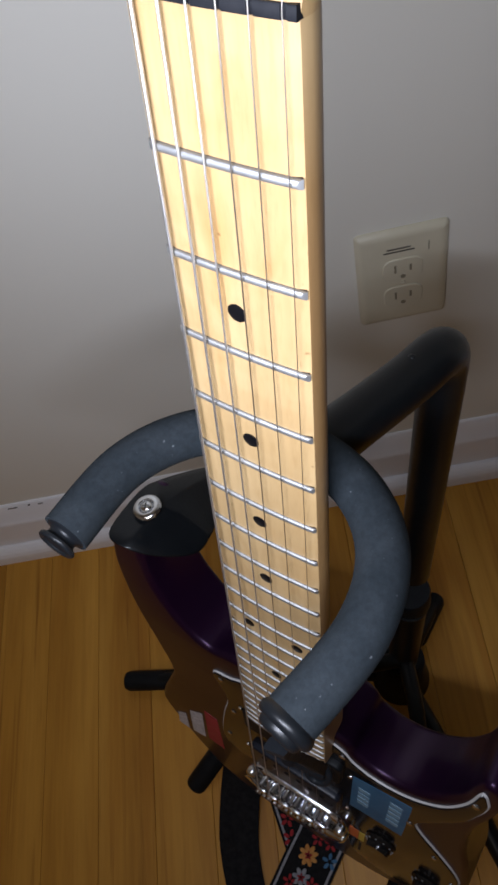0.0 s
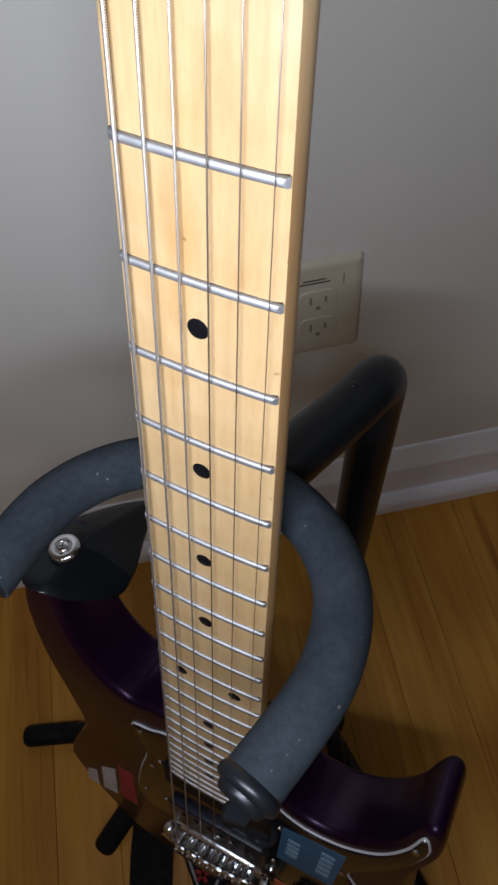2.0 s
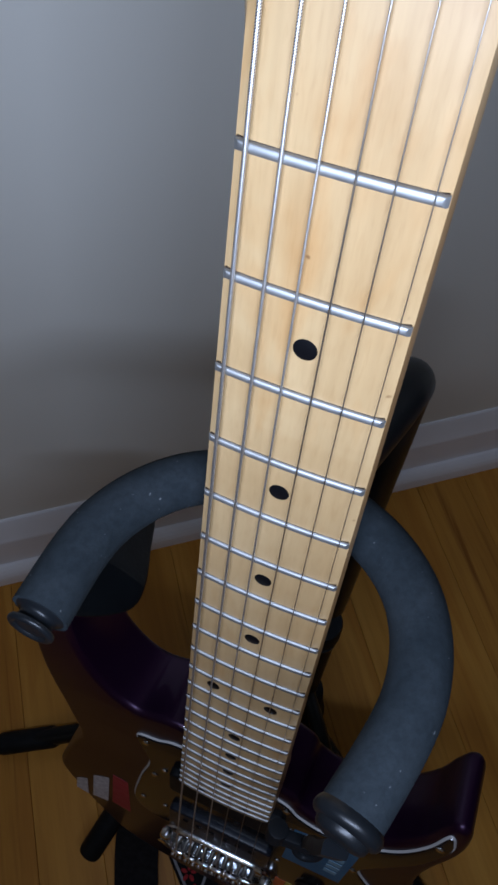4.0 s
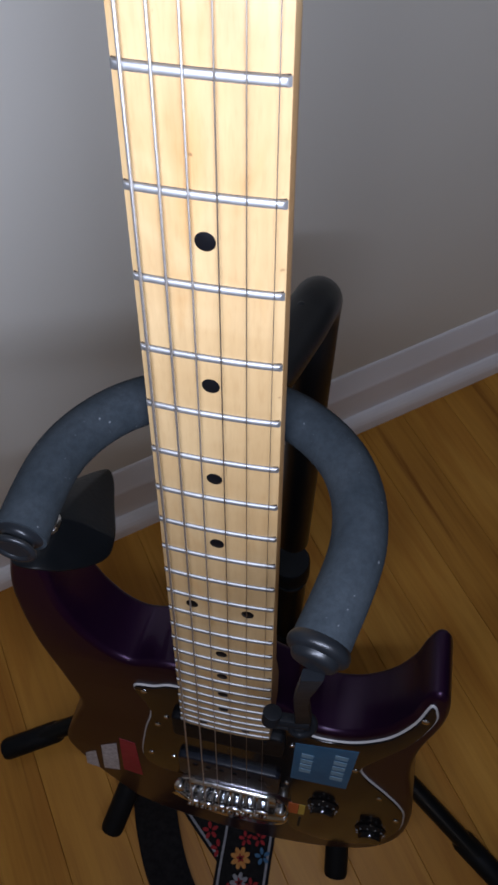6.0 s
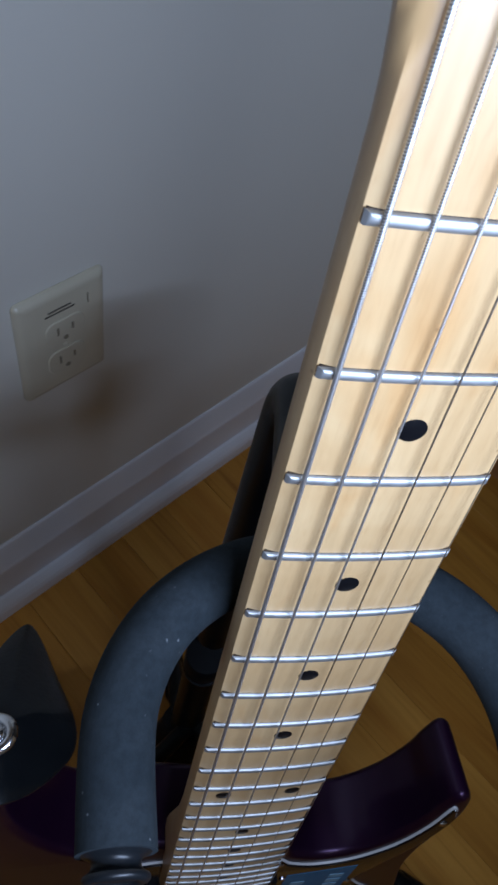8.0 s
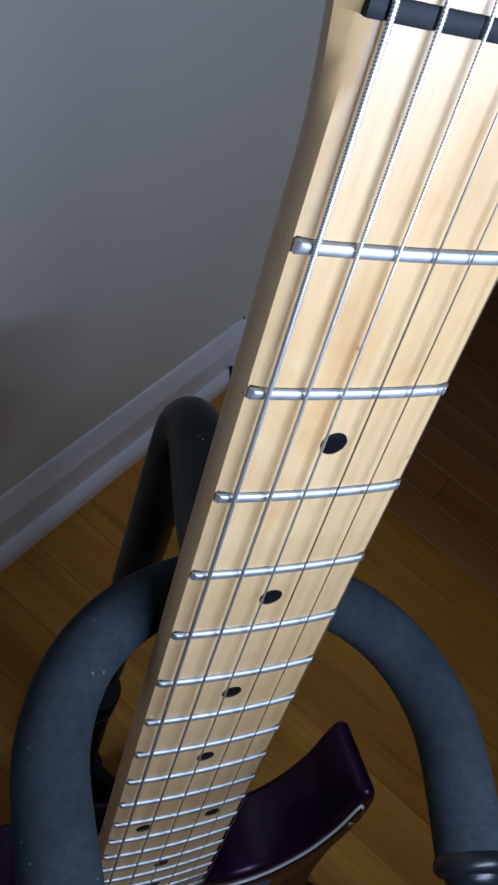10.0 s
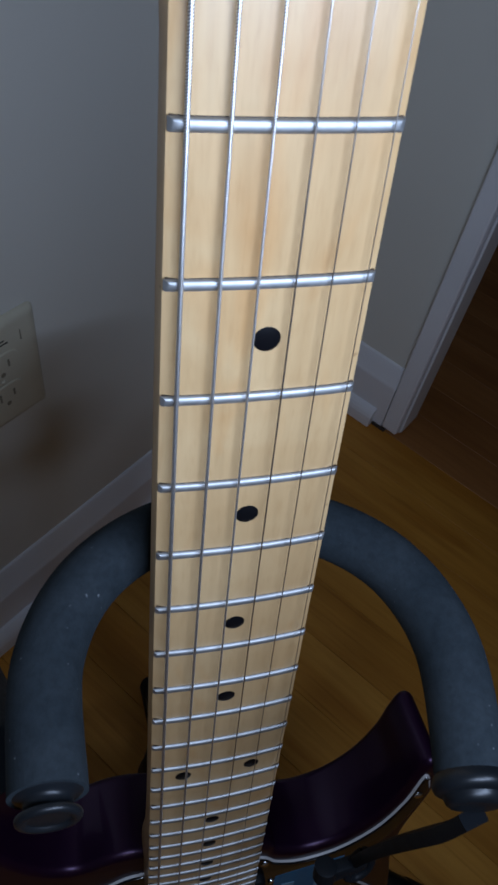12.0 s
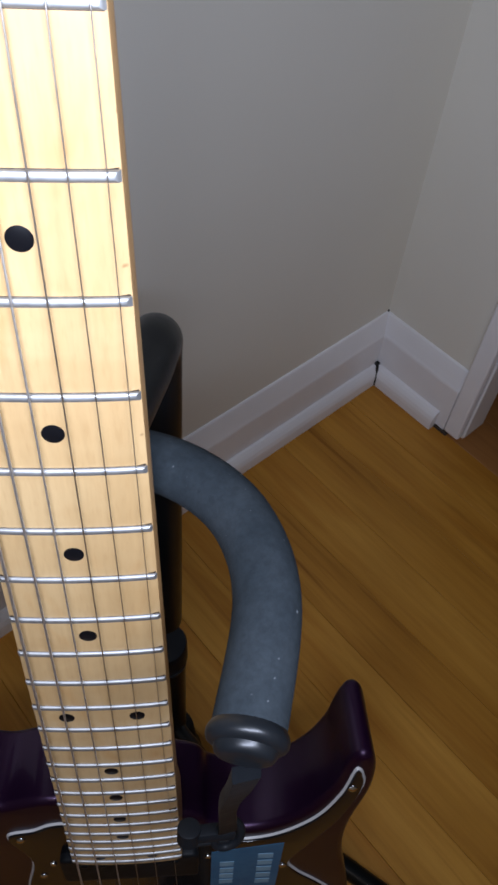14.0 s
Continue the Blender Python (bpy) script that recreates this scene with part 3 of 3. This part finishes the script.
def head_ring(z):
    k = min(1.0, z / 0.03)
    front = [head_top(z, s) if z < 0.145 else 0.024 for s in (-1, 1)]
    wide = [max(front[i], 0.02165 + flare(z, s)) for i, s in enumerate((-1, 1))]
    pts = []
    for n in range(15):
        x = -front[0] + (front[0] + front[1]) * n / 14
        pts.append((x, head_drop(z) + sag(x) * (1 - k) + (0.0007 if n in (0, 14) else 0.0), z))
    e = 0.95 - 0.5 * k
    thick = 0.0195 + (0.0155 - 0.0195) * k
    edge = 0.0036 + 0.0016 * k
    for n in range(17):
        a = math.pi * n / 16
        c, s = math.cos(a), math.sin(a)
        hw = wide[1] if c > 0 else wide[0]
        pts.append((hw * math.copysign(abs(c) ** e, c), head_drop(z) + sag(front[0]) * (1 - k) + edge + (thick - edge) * abs(s) ** e, z))
    return pts


bm = bmesh.new()
loops = []
for z in (END, END + 0.002, -0.41, -0.39, -0.375, -0.36, -0.345, -0.3, -0.24, -0.18, -0.12, -0.06, -0.026, -0.02, -0.014, -0.008, -0.004, 0.0):
    sq = 1.0 if z < -0.37 else max(0.0, (-z - 0.335) / 0.035)
    loops.append(neck_ring(z, half_width(z), (0.0195 + 0.003 * min(1, -z / 0.33)) + 0.006 * max(0, sq), max(0.0, sq)))
for z in (0.0035, 0.007, 0.010, 0.013, 0.016, 0.02, 0.025, 0.031, 0.04, 0.06, 0.1, 0.14, 0.155):
    loops.append(head_ring(z))
rings(bm, loops)
neck = part("neck", bm, MAPLE, guitar, "one piece maple neck, fingerboard and headstock")
# only the treble-facing flank takes the amber, wear and painted shade together
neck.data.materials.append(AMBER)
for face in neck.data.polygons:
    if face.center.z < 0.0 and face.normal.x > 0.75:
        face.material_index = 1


# the black face let into the headstock
loops = []
for z in (0.0108, 0.0125, 0.015, 0.02, 0.026, 0.04, 0.08, 0.14, 0.155):
    lo, hi = ((head_top(z) - 0.0032), (head_top(z, 1) - 0.0045)) if z > 0.012 else (0.0178, 0.0168)
    if z > 0.15:
        lo = hi = 0.02
    loops.append([(-lo, head_drop(z) - 0.0006, z), (hi, head_drop(z) - 0.0006, z), (hi, head_drop(z) + 0.003, z), (-lo, head_drop(z) + 0.003, z)])
part("headstock_face", rings(bmesh.new(), loops), FACE_BLACK, neck, "black headstock face")

# nut with its slots
NUT_X = [-0.0176 + 0.00714 * k for k in range(6)]
bm = bmesh.new()
xs = sorted([-0.0208, 0.0208] + [x + o for x in NUT_X for o in (-0.0007, -0.0004, 0.0004, 0.0007)])
loops = []
for x in xs:
    dip = 0.0005 if any(abs(x - c) < 0.0005 for c in NUT_X) else 0.0
    loops.append([(x, sag(x) + 0.002, 0.0), (x, sag(x) - 0.0007 + dip, 0.0), (x, sag(x) - 0.0009 + dip, 0.0003), (x, sag(x) - 0.0009 + dip, 0.0026), (x, sag(x) - 0.0007 + dip, 0.0029), (x, sag(x) + 0.002, 0.0029)])
part("nut", rings(bm, loops), NUT, guitar, "black slotted nut")


def fret_mesh(n):
    z = -fret_at(n) - FRET_SET
    hw = half_width(z) - 0.0005
    bm = bmesh.new()
    loops = []
    count = 14
    for k in range(count + 1):
        x = -hw + 2 * hw * k / count
        ring = []
        for j in range(9):
            a = math.pi * j / 8
            up = math.sin(a)
            pull = 0.0013 * up if k in (0, count) else 0.0
            xx = x + (pull if k == 0 else -pull)
            ring.append((xx, sag(x) - 0.0011 * up ** 0.6 + 0.0001, z + 0.00125 * math.cos(a)))
        loops.append(ring)
    return rings(bm, loops)


def groove_mesh(n):
    """The thin line of grime along both feet of a fret."""
    z, hw = -fret_at(n) - FRET_SET, half_width(-fret_at(n)) - 0.0009
    bm = bmesh.new()
    return rings(bm, [[(x, sag(x) + 0.0006, z - 0.00144), (x, sag(x) - 0.00004, z - 0.00141), (x, sag(x) - 0.00004, z + 0.00141), (x, sag(x) + 0.0006, z + 0.00144)] for x in (-hw + 2 * hw * k / 14 for k in range(15))])


for n in range(1, 25):
    fret = part("fret", fret_mesh(n), NICKEL, neck)
    part("grime_line", groove_mesh(n), GRIME, fret)


def dot(x, d, r, parent):
    return part("inlay_dot", turned([(r, 0.0), (r, 0.0006), (r * 0.96, 0.00066)], Matrix.Translation((x, sag(x) + 0.00052, -d)) @ pose(0, 0, 0, 90), 28), INLAY, parent)


for n in (3, 5, 7, 9, 15, 17, 19, 21):
    dot(0.0, (fret_at(n) + fret_at(n - 1)) / 2, 0.003, neck)
for n in (12, 24):
    for x in (-0.0133, 0.0133):
        dot(x, (fret_at(n) + fret_at(n - 1)) / 2, 0.003 if n == 12 else 0.0026, neck)

# strings
GAUGE = [(0.00104, True), (0.0008, True), (0.00058, True), (0.00043, False), (0.00033, False), (0.00025, False)]
SADDLE_X = [-0.0267 + 0.01082 * k for k in range(6)]
SADDLE_Z = [-0.583, -0.5805, -0.578, -0.5765, -0.5745, -0.572]
for k, (g, wound) in enumerate(GAUGE):
    nx, sx = NUT_X[k], SADDLE_X[k]
    a, b = Vector((nx, sag(nx) - 0.0013, 0.002)), Vector((sx, -0.0062 + sag(sx), SADDLE_Z[k]))
    path = [Vector((nx * 1.02, 0.0045, 0.06)), Vector((nx * 1.01, sag(nx) - 0.0004, 0.012))] + [a.lerp(b, i / 12) for i in range(13)] + [Vector((sx, 0.004, SADDLE_Z[k] - 0.009))]
    part("string", tube(path, g / 2, 10), WOUND if wound else STEEL, guitar, "wound steel string" if wound else "plain steel string")

# body
OUTLINE = [(0.031, -0.402), (0.044, -0.417), (0.060, -0.424), (0.079, -0.419), (0.095, -0.402), (0.105, -0.378), (0.1085, -0.357), (0.1125, -0.344), (0.1195, -0.344), (0.1238, -0.357),
           (0.1247, -0.382), (0.1195, -0.425), (0.121, -0.465), (0.130, -0.512), (0.137, -0.56), (0.1355, -0.612), (0.118, -0.655), (0.08, -0.683), (0.03, -0.695),
           (-0.03, -0.69), (-0.08, -0.668), (-0.1, -0.64), (-0.119, -0.602), (-0.1325, -0.563), (-0.130, -0.540), (-0.119, -0.508), (-0.1075, -0.470), (-0.1125, -0.43), (-0.1215, -0.38),
           (-0.1235, -0.33), (-0.1185, -0.298), (-0.112, -0.2845), (-0.103, -0.2845), (-0.0978, -0.298), (-0.0955, -0.333), (-0.083, -0.366), (-0.063, -0.384), (-0.031, -0.379)]
outline = [Vector((p.x, p.y)) for p in curve([(x, z, 0) for x, z in OUTLINE], 7, True)]
BACK_Y = 0.0545
layers = []
for k in range(6):
    a = radians(90 * k / 5)
    layers.append((0.0042 * (1 - math.sin(a)), BODY_Y + 0.0042 * (1 - math.cos(a))))
layers = layers + [(i, BACK_Y - (y - BODY_Y)) for i, y in layers[::-1]]
body = part("body", slab(outline, layers), PURPLE, guitar, "metallic dark purple double cutaway body")

GUARD = [(0.029, -0.414), (0.044, -0.4275), (0.060, -0.4335), (0.0805, -0.428), (0.0985, -0.409), (0.1085, -0.382), (0.1122, -0.356), (0.1148, -0.3535), (0.1178, -0.360), (0.1195, -0.374), (0.113, -0.41), (0.101, -0.44),
         (0.0905, -0.468), (0.095, -0.484), (0.110, -0.505), (0.124, -0.527), (0.131, -0.548), (0.132, -0.585), (0.118, -0.63), (0.085, -0.652), (0.052, -0.64), (0.045, -0.60), (0.045, -0.566),
         (0.0, -0.562), (-0.045, -0.566), (-0.06, -0.56), (-0.0685, -0.54), (-0.062, -0.49), (-0.0545, -0.45), (-0.0625, -0.417), (-0.048, -0.4095), (-0.029, -0.4025)]
guard_line = [Vector((p.x, p.y)) for p in curve([(x, z, 0) for x, z in GUARD], 6, True)]
guard = part("pickguard", slab(guard_line, [(0.0, BODY_Y + 0.001), (0.0003, BODY_Y - 0.0002), (0.0011, BODY_Y - 0.0014), (0.0014, BODY_Y - 0.0021), (0.003, BODY_Y - 0.00225)]), BLACK, body, "glossy black pickguard with a white bevelled edge")
part("white_edge", slab(guard_line, [(-0.0001, BODY_Y - 0.0001), (-0.00005, BODY_Y - 0.0004), (0.0006, BODY_Y - 0.00125), (0.0008, BODY_Y - 0.00115)]), PLY, guard, "white ply showing on the bevel")
FACE = BODY_Y - 0.00225


def screw(x, z, parent, r=0.0023, y=FACE):
    return part("screw", turned([(r, 0), (r, 0.0004), (r * 0.75, 0.001), (r * 0.3, 0.0012)], Matrix.Translation((x, y, z)) @ pose(0, 0, 0, 90), 16), CHROME, parent, "small domed chrome screw")


for x, z in ((0.1135, -0.372), (-0.055, -0.418), (0.086, -0.472), (0.108, -0.516), (0.126, -0.556), (-0.050, -0.47), (-0.060, -0.53), (0.036, -0.423), (0.118, -0.61), (-0.034, -0.441)):
    screw(x, z, guard)

# pickups
for zc, tall, mat in ((-0.4525, 0.031, RUBBER), (-0.5275, 0.037, COVER)):
    line = [Vector((p.x, p.y + zc)) for p in rounded(0.0375, tall / 2, 0.004)]
    pick = part("pickup", slab(line, [(0, FACE + 0.0015), (0, FACE - 0.0035), (0.0005, FACE - 0.0044), (0.0014, FACE - 0.0048)]), mat, guitar, "black covered humbucking pickup")
    for k in range(6):
        part("pole_piece", turned([(0.0021, 0), (0.0021, 0.0008), (0.0017, 0.001)], Matrix.Translation((-0.0245 + 0.0098 * k, FACE - 0.0047, zc + 0.008)) @ pose(0, 0, 0, 90), 14), RUBBER, pick)
    for x in (-0.0425, 0.0425):
        screw(x, zc, pick, 0.0019)

# knobs and selector
for x, z in ((0.072, -0.560), (0.112, -0.592)):
    knob = part("control_knob", turned([(0.0118, 0.0), (0.0122, 0.0006), (0.0112, 0.0022), (0.0092, 0.0036), (0.0089, 0.0075), (0.0082, 0.0086), (0.003, 0.0088)], Matrix.Translation((x, FACE + 0.0002, z)) @ pose(0, 0, 0, 90), 36), BLACK, guitar, "black plastic skirted control knob")
    for k in range(10):
        a = radians(-150 + 33 * k)
        m = Matrix.Translation((x + 0.0104 * math.sin(a), FACE - 0.0031, z + 0.0104 * math.cos(a))) @ pose(0, 0, 0, 0, math.degrees(a), 0)
        part("mark", box(-0.0003, 0.0003, -0.0002, 0.0006, -0.0008, 0.0008), MARK, knob, smooth=False).matrix_local = m
part("switch_slot", box(0.056, 0.058, FACE - 0.0003, FACE + 0.001, -0.628, -0.603), SLOT, guitar, smooth=False)

# bridge
plate = part("bridge", slab([Vector((p.x, p.y - 0.5905)) for p in rounded(0.0435, 0.0195, 0.0165, 8)], [(0, BODY_Y + 0.0005), (0, BODY_Y - 0.0025), (0.001, BODY_Y - 0.0042), (0.003, BODY_Y - 0.005)]), CHROME, guitar, "chrome plated six saddle bridge")
for k in range(6):
    x, z = SADDLE_X[k], SADDLE_Z[k]
    bm = box(x - 0.0047, x + 0.0047, -0.0045 + sag(x), 0.0005, z - 0.012, z + 0.003, 0.0016, 3)
    box(x - 0.0047, x + 0.0047, 0.0004, BODY_Y - 0.0045, z - 0.0125, z - 0.009, 0.0006, bm=bm)
    saddle = part("saddle", bm, CHROME, plate)
    for o in (-0.0031, 0.0031):
        part("height_screw", turned([(0.0014, -0.017), (0.0014, 0.0), (0.0007, 0.0002)], Matrix.Translation((x + o, -0.0058 + sag(x), z - 0.004)) @ pose(0, 0, 0, 90), 12), STEEL, saddle)
    part("length_screw", turned([(0.0011, 0.0), (0.0011, 0.015)], Matrix.Translation((x, 0.002, z - 0.026)), 12), STEEL, saddle)
cover = [(-0.042, -0.5755), (-0.028, -0.5885), (0.0, -0.5925), (0.03, -0.5905), (0.0455, -0.5835), (0.0475, -0.592), (0.041, -0.6025), (0.024, -0.611), (0.0, -0.6125), (-0.018, -0.607), (-0.032, -0.5965)]
cover_line = [Vector((p.x, p.y)) for p in curve([(x, z, 0) for x, z in cover], 5, True)]
part("bridge_cover", slab(cover_line, [(0.0, BODY_Y - 0.004), (0.0, 0.003), (0.0008, 0.0008), (0.0022, -0.0004), (0.0042, -0.0008)]), CHROME, plate, "curved chrome rear cover of the bridge")
for x, z in ((0.0415, -0.577), (-0.0385, -0.5715)):
    part("pivot_post", turned([(0.0046, 0.0), (0.0046, 0.006), (0.0038, 0.0075), (0.002, 0.0083), (0.0006, 0.0085)], Matrix.Translation((x, BODY_Y - 0.0045, z)) @ pose(0, 0, 0, 90), 24), CHROME, plate, "domed chrome post")


# stickers
def sticker(name, corners, mat, label, y=BODY_Y, thick=0.0002, parent=None):
    bm = bmesh.new()
    rings(bm, [[(x, y + o, z) for x, z in corners] for o in (0.0004, -thick)])
    return part(name, bm, mat, parent or body, label, smooth=False)


sticker("sticker", [(-0.0735, -0.527), (-0.0855, -0.524), (-0.0905, -0.596), (-0.0745, -0.600)], CARD_RED, "red paper sticker")
sticker("sticker", [(-0.0895, -0.537), (-0.1035, -0.549), (-0.1085, -0.604), (-0.0945, -0.600)], CARD_WHITE, "white printed sticker, its print unreadable")
sticker("sticker", [(-0.1105, -0.566), (-0.1205, -0.576), (-0.1235, -0.603), (-0.113, -0.606)], CARD_WHITE, "small white sticker")
blue = sticker("sticker", [(0.0445, -0.447), (0.0845, -0.438), (0.084, -0.512), (0.0445, -0.5145)], CARD_BLUE, "blue sticker with pale print", FACE, parent=guard)
for x0, x1, zs in ((0.0495, 0.0575, (-0.462, -0.472, -0.481, -0.49)), (0.071, 0.0795, (-0.452, -0.462, -0.472, -0.482, -0.492))):
    for z in zs:
        part("print_bar", box(x0, x1, FACE - 0.00045, FACE - 0.0001, z - 0.0065, z), CARD_PALE, blue, smooth=False)
sticker("sticker", [(0.0465, -0.572), (0.0545, -0.571), (0.0545, -0.596), (0.0465, -0.597)], CARD_ORANGE, "orange sticker", FACE, parent=guard)
sticker("sticker", [(0.0548, -0.571), (0.0595, -0.5705), (0.0595, -0.595), (0.0548, -0.596)], CARD_YELLOW, "yellow sticker", FACE, parent=guard)

# strap button on the horn
BUTTON = Matrix.Translation((-0.0985, 0.0305, -0.284)) @ pose(0, 0, 0, 8, -6, 0)
button = part("strap_button", turned([(0.004, 0.0), (0.0036, 0.006), (0.0062, 0.0072), (0.0079, 0.0081), (0.0083, 0.0089), (0.0081, 0.0097), (0.0072, 0.0105), (0.0058, 0.0111), (0.0048, 0.011), (0.0042, 0.0103), (0.0038, 0.0092)], BUTTON, 36), CHROME, guitar, "domed chrome strap button")
bm = turned([(0.0037, 0.009), (0.0036, 0.0103), (0.003, 0.0112), (0.0018, 0.0117), (0.0006, 0.0118)], BUTTON, 24)
part("screw", bm, CHROME, button, "chrome cross-head screw")
for turn in (25, 115):
    part("screw_slot", box(-0.0019, 0.0019, -0.0003, 0.0003, 0.0108, 0.01195), SLOT, button, smooth=False).matrix_local = BUTTON @ pose(0, 0, 0, 0, 0, turn)
part("strap_button", turned([(0.004, 0.0), (0.0036, 0.006), (0.0072, 0.008), (0.0072, 0.0095), (0.003, 0.0102)], Matrix.Translation((0.0, 0.0335, -0.692)) @ pose(0, 0, 0, 180), 24), CHROME, guitar, "chrome strap button")

# ---- the strap: hooked on the horn, slung behind the body, its end on the floor ----
strap = thing("guitar_strap", G, "black guitar strap with embroidered flowers, hanging from the guitar", "strap")
FLAP = [(-0.111, 0.010), (-0.100, 0.004), (-0.0875, 0.009), (-0.0755, 0.022), (-0.070, 0.034), (-0.072, 0.048), (-0.081, 0.070), (-0.091, 0.094), (-0.098, 0.098), (-0.107, 0.078), (-0.1125, 0.045)]
flap_line = curve([(x, y, 0) for x, y in FLAP], 5, True)
mid = Vector((-0.095, 0.036, 0))


def droop(q, h):
    """The leather lies on the horn and sags over its edge."""
    return (q.x, q.y, -0.2795 - 0.85 * max(0.0, q.x + 0.096) ** 1.15 * 1.7 - 0.6 * max(0.0, q.y - 0.042) + h)


bm = bmesh.new()
rings(bm, [[droop(mid + (p - mid) * s, h) for p in flap_line] for s, h in ((0.05, -0.001), (0.4, -0.001), (0.75, -0.001), (0.97, -0.001), (1.0, -0.0004), (1.0, 0.0006), (0.97, 0.0012), (0.75, 0.0012), (0.4, 0.0012), (0.05, 0.0012))])
flap = part("leather_end", bm, LEATHER, strap, "black leather strap end over the button")

INVG = G.inverted()


def in_g(points):
    return [INVG @ Vector(p) for p in points]


def band(name, path, side, half, mat, parent, label, thick=0.003, up=(0, 0, 1)):
    pts = in_g(curve(path, 8))
    rot = INVG.to_3x3()
    w = (rot @ Vector(side)).normalized() * half
    fr = frames_along(pts)
    return part(name, ribbon(pts, [w] * len(pts), [w.cross(d) for d, _, _ in fr], thick), mat, parent, label)


# the black length that hangs behind the body and loops to the floor
band("tail", [(-0.700, -0.243, 0.175), (-0.704, -0.254, 0.15), (-0.718, -0.285, 0.09), (-0.733, -0.315, 0.04), (-0.745, -0.345, 0.012),
              (-0.751, -0.39, 0.0035), (-0.743, -0.45, 0.0035), (-0.722, -0.53, 0.0035)], (1, -0.3, 0), 0.021, WEB, strap, "black webbing length of the strap")
# the embroidered band, folded over itself on the floor below the body
FOLDS = [((-0.700, -0.285), (-0.695, -0.312), (-0.690, -0.337), (-0.684, -0.363), (-0.677, -0.392)), ((-0.634, -0.338), (-0.650, -0.363), (-0.666, -0.387), (-0.680, -0.406), (-0.694, -0.426), (-0.722, -0.468), (-0.745, -0.52))]
layers = []
for level, line in enumerate(FOLDS):
    z = 0.004 + 0.0042 * level
    way = (Vector(line[-1]) - Vector(line[0])).normalized()
    side = Vector((-way.y, way.x))
    cloth = band("webbing", [(x, y, z) for x, y in line], (side.x, side.y, 0), 0.0262, WEB, strap, "embroidered black webbing")
    for s in (-1, 1):
        off = side * s * 0.0222
        band("border", [(x + off.x, y + off.y, z + 0.0018) for x, y in line], (side.x, side.y, 0), 0.0012, THREAD_WHITE, cloth, "pale grey stitched border", 0.001)
    layers.append(cloth)


def flower(x, y, r, petals, mat, parent, z=0.0064):
    bm = bmesh.new()
    for k in range(petals):
        a = 2 * math.pi * k / petals
        c = Vector((x + 0.62 * r * math.cos(a), y + 0.62 * r * math.sin(a), z))
        ux, uy = Vector((math.cos(a), math.sin(a), 0)), Vector((-math.sin(a), math.cos(a), 0))
        rings(bm, [[INVG @ (c + s * (0.42 * r * math.cos(b) * ux + 0.24 * r * math.sin(b) * uy) + Vector((0, 0, h))) for b in (2 * math.pi * j / 8 for j in range(8))] for s, h in ((1.0, -0.001), (1.0, 0.0003), (0.6, 0.0008))])
    return part("flower", bm, mat, parent)


UNDER, OVER = 0.0066, 0.0108
for x, y, r, p, mat, level in ((-0.698, -0.366, 0.0095, 5, THREAD_RED, 0), (-0.697, -0.384, 0.0095, 5, THREAD_RED, 0), (-0.702, -0.342, 0.009, 5, THREAD_RED, 0), (-0.683, -0.352, 0.009, 6, THREAD_WHITE, 0), (-0.676, -0.372, 0.0085, 5, THREAD_BLUE, 0),
                               (-0.681, -0.401, 0.0115, 8, THREAD_GOLD, 1), (-0.669, -0.388, 0.008, 5, THREAD_RED, 1), (-0.657, -0.394, 0.0085, 5, THREAD_RED, 1), (-0.661, -0.409, 0.009, 5, THREAD_BLUE, 1), (-0.691, -0.419, 0.0105, 7, THREAD_WHITE, 1),
                               (-0.703, -0.421, 0.008, 5, THREAD_RED, 1), (-0.682, -0.427, 0.0085, 5, THREAD_RED, 1), (-0.706, -0.441, 0.0115, 8, THREAD_GOLD, 1), (-0.696, -0.449, 0.0085, 5, THREAD_RED, 1), (-0.717, -0.462, 0.009, 5, THREAD_BLUE, 1), (-0.656, -0.372, 0.0085, 5, THREAD_RED, 1)):
    flower(x, y, 0.85 * r, p, mat, layers[level], OVER if level else UNDER)
for x, y in ((-0.681, -0.401), (-0.706, -0.441), (-0.691, -0.419)):
    flower(x, y, 0.004, 5, THREAD_RED, layers[1], 0.012)

# ---- the plank floor ----
floor = setting("floor", box(-2.72, 1.5, -2.92, 1.0, -0.06, -0.0035), GAP, "golden oak strip floor, satin varnished, with dark joints", "floor")
PITCH = 0.0637
rng = random.Random(7)
meshes = {}


def plank_mesh(length, mat):
    ln = round(length, 2)
    key = (ln, mat.name)
    if key not in meshes:
        bm = box(-PITCH / 2 + 0.00016, PITCH / 2 - 0.00016, -ln / 2 + 0.0003, ln / 2 - 0.0003, -0.02, 0.0, 0.0004, 1)
        bmesh.ops.recalc_face_normals(bm, faces=bm.faces[:])
        me = bpy.data.meshes.new("plank")
        bm.to_mesh(me)
        bm.free()
        me.materials.append(mat)
        meshes[key] = me
    return meshes[key]


def planks(x_from, x_to, y_from, y_to, mat):
    k = math.ceil((x_from + 0.84) / PITCH - 0.5)
    while -0.84 + (k + 0.5) * PITCH < x_to:
        x = -0.84 + (k + 0.5) * PITCH
        y = y_to + rng.choice((0.0, 0.2, 0.4, 0.55))
        while y > y_from:
            ln = rng.choice((1.1, 1.3, 1.5, 1.8))
            a, b = max(y - ln, y_from), min(y, y_to)
            if b - a > 0.03:
                ob = new("plank", plank_mesh(b - a, mat))
                ob.location = (x, (a + b) / 2, rng.uniform(-0.0002, 0.0002))
                ob.parent = floor
            y -= ln
        k += 1


planks(-2.6, -0.01, -2.78, -0.0005, PLANK)
planks(-0.02, 1.36, -2.78, 0.89, HALL_PLANK)
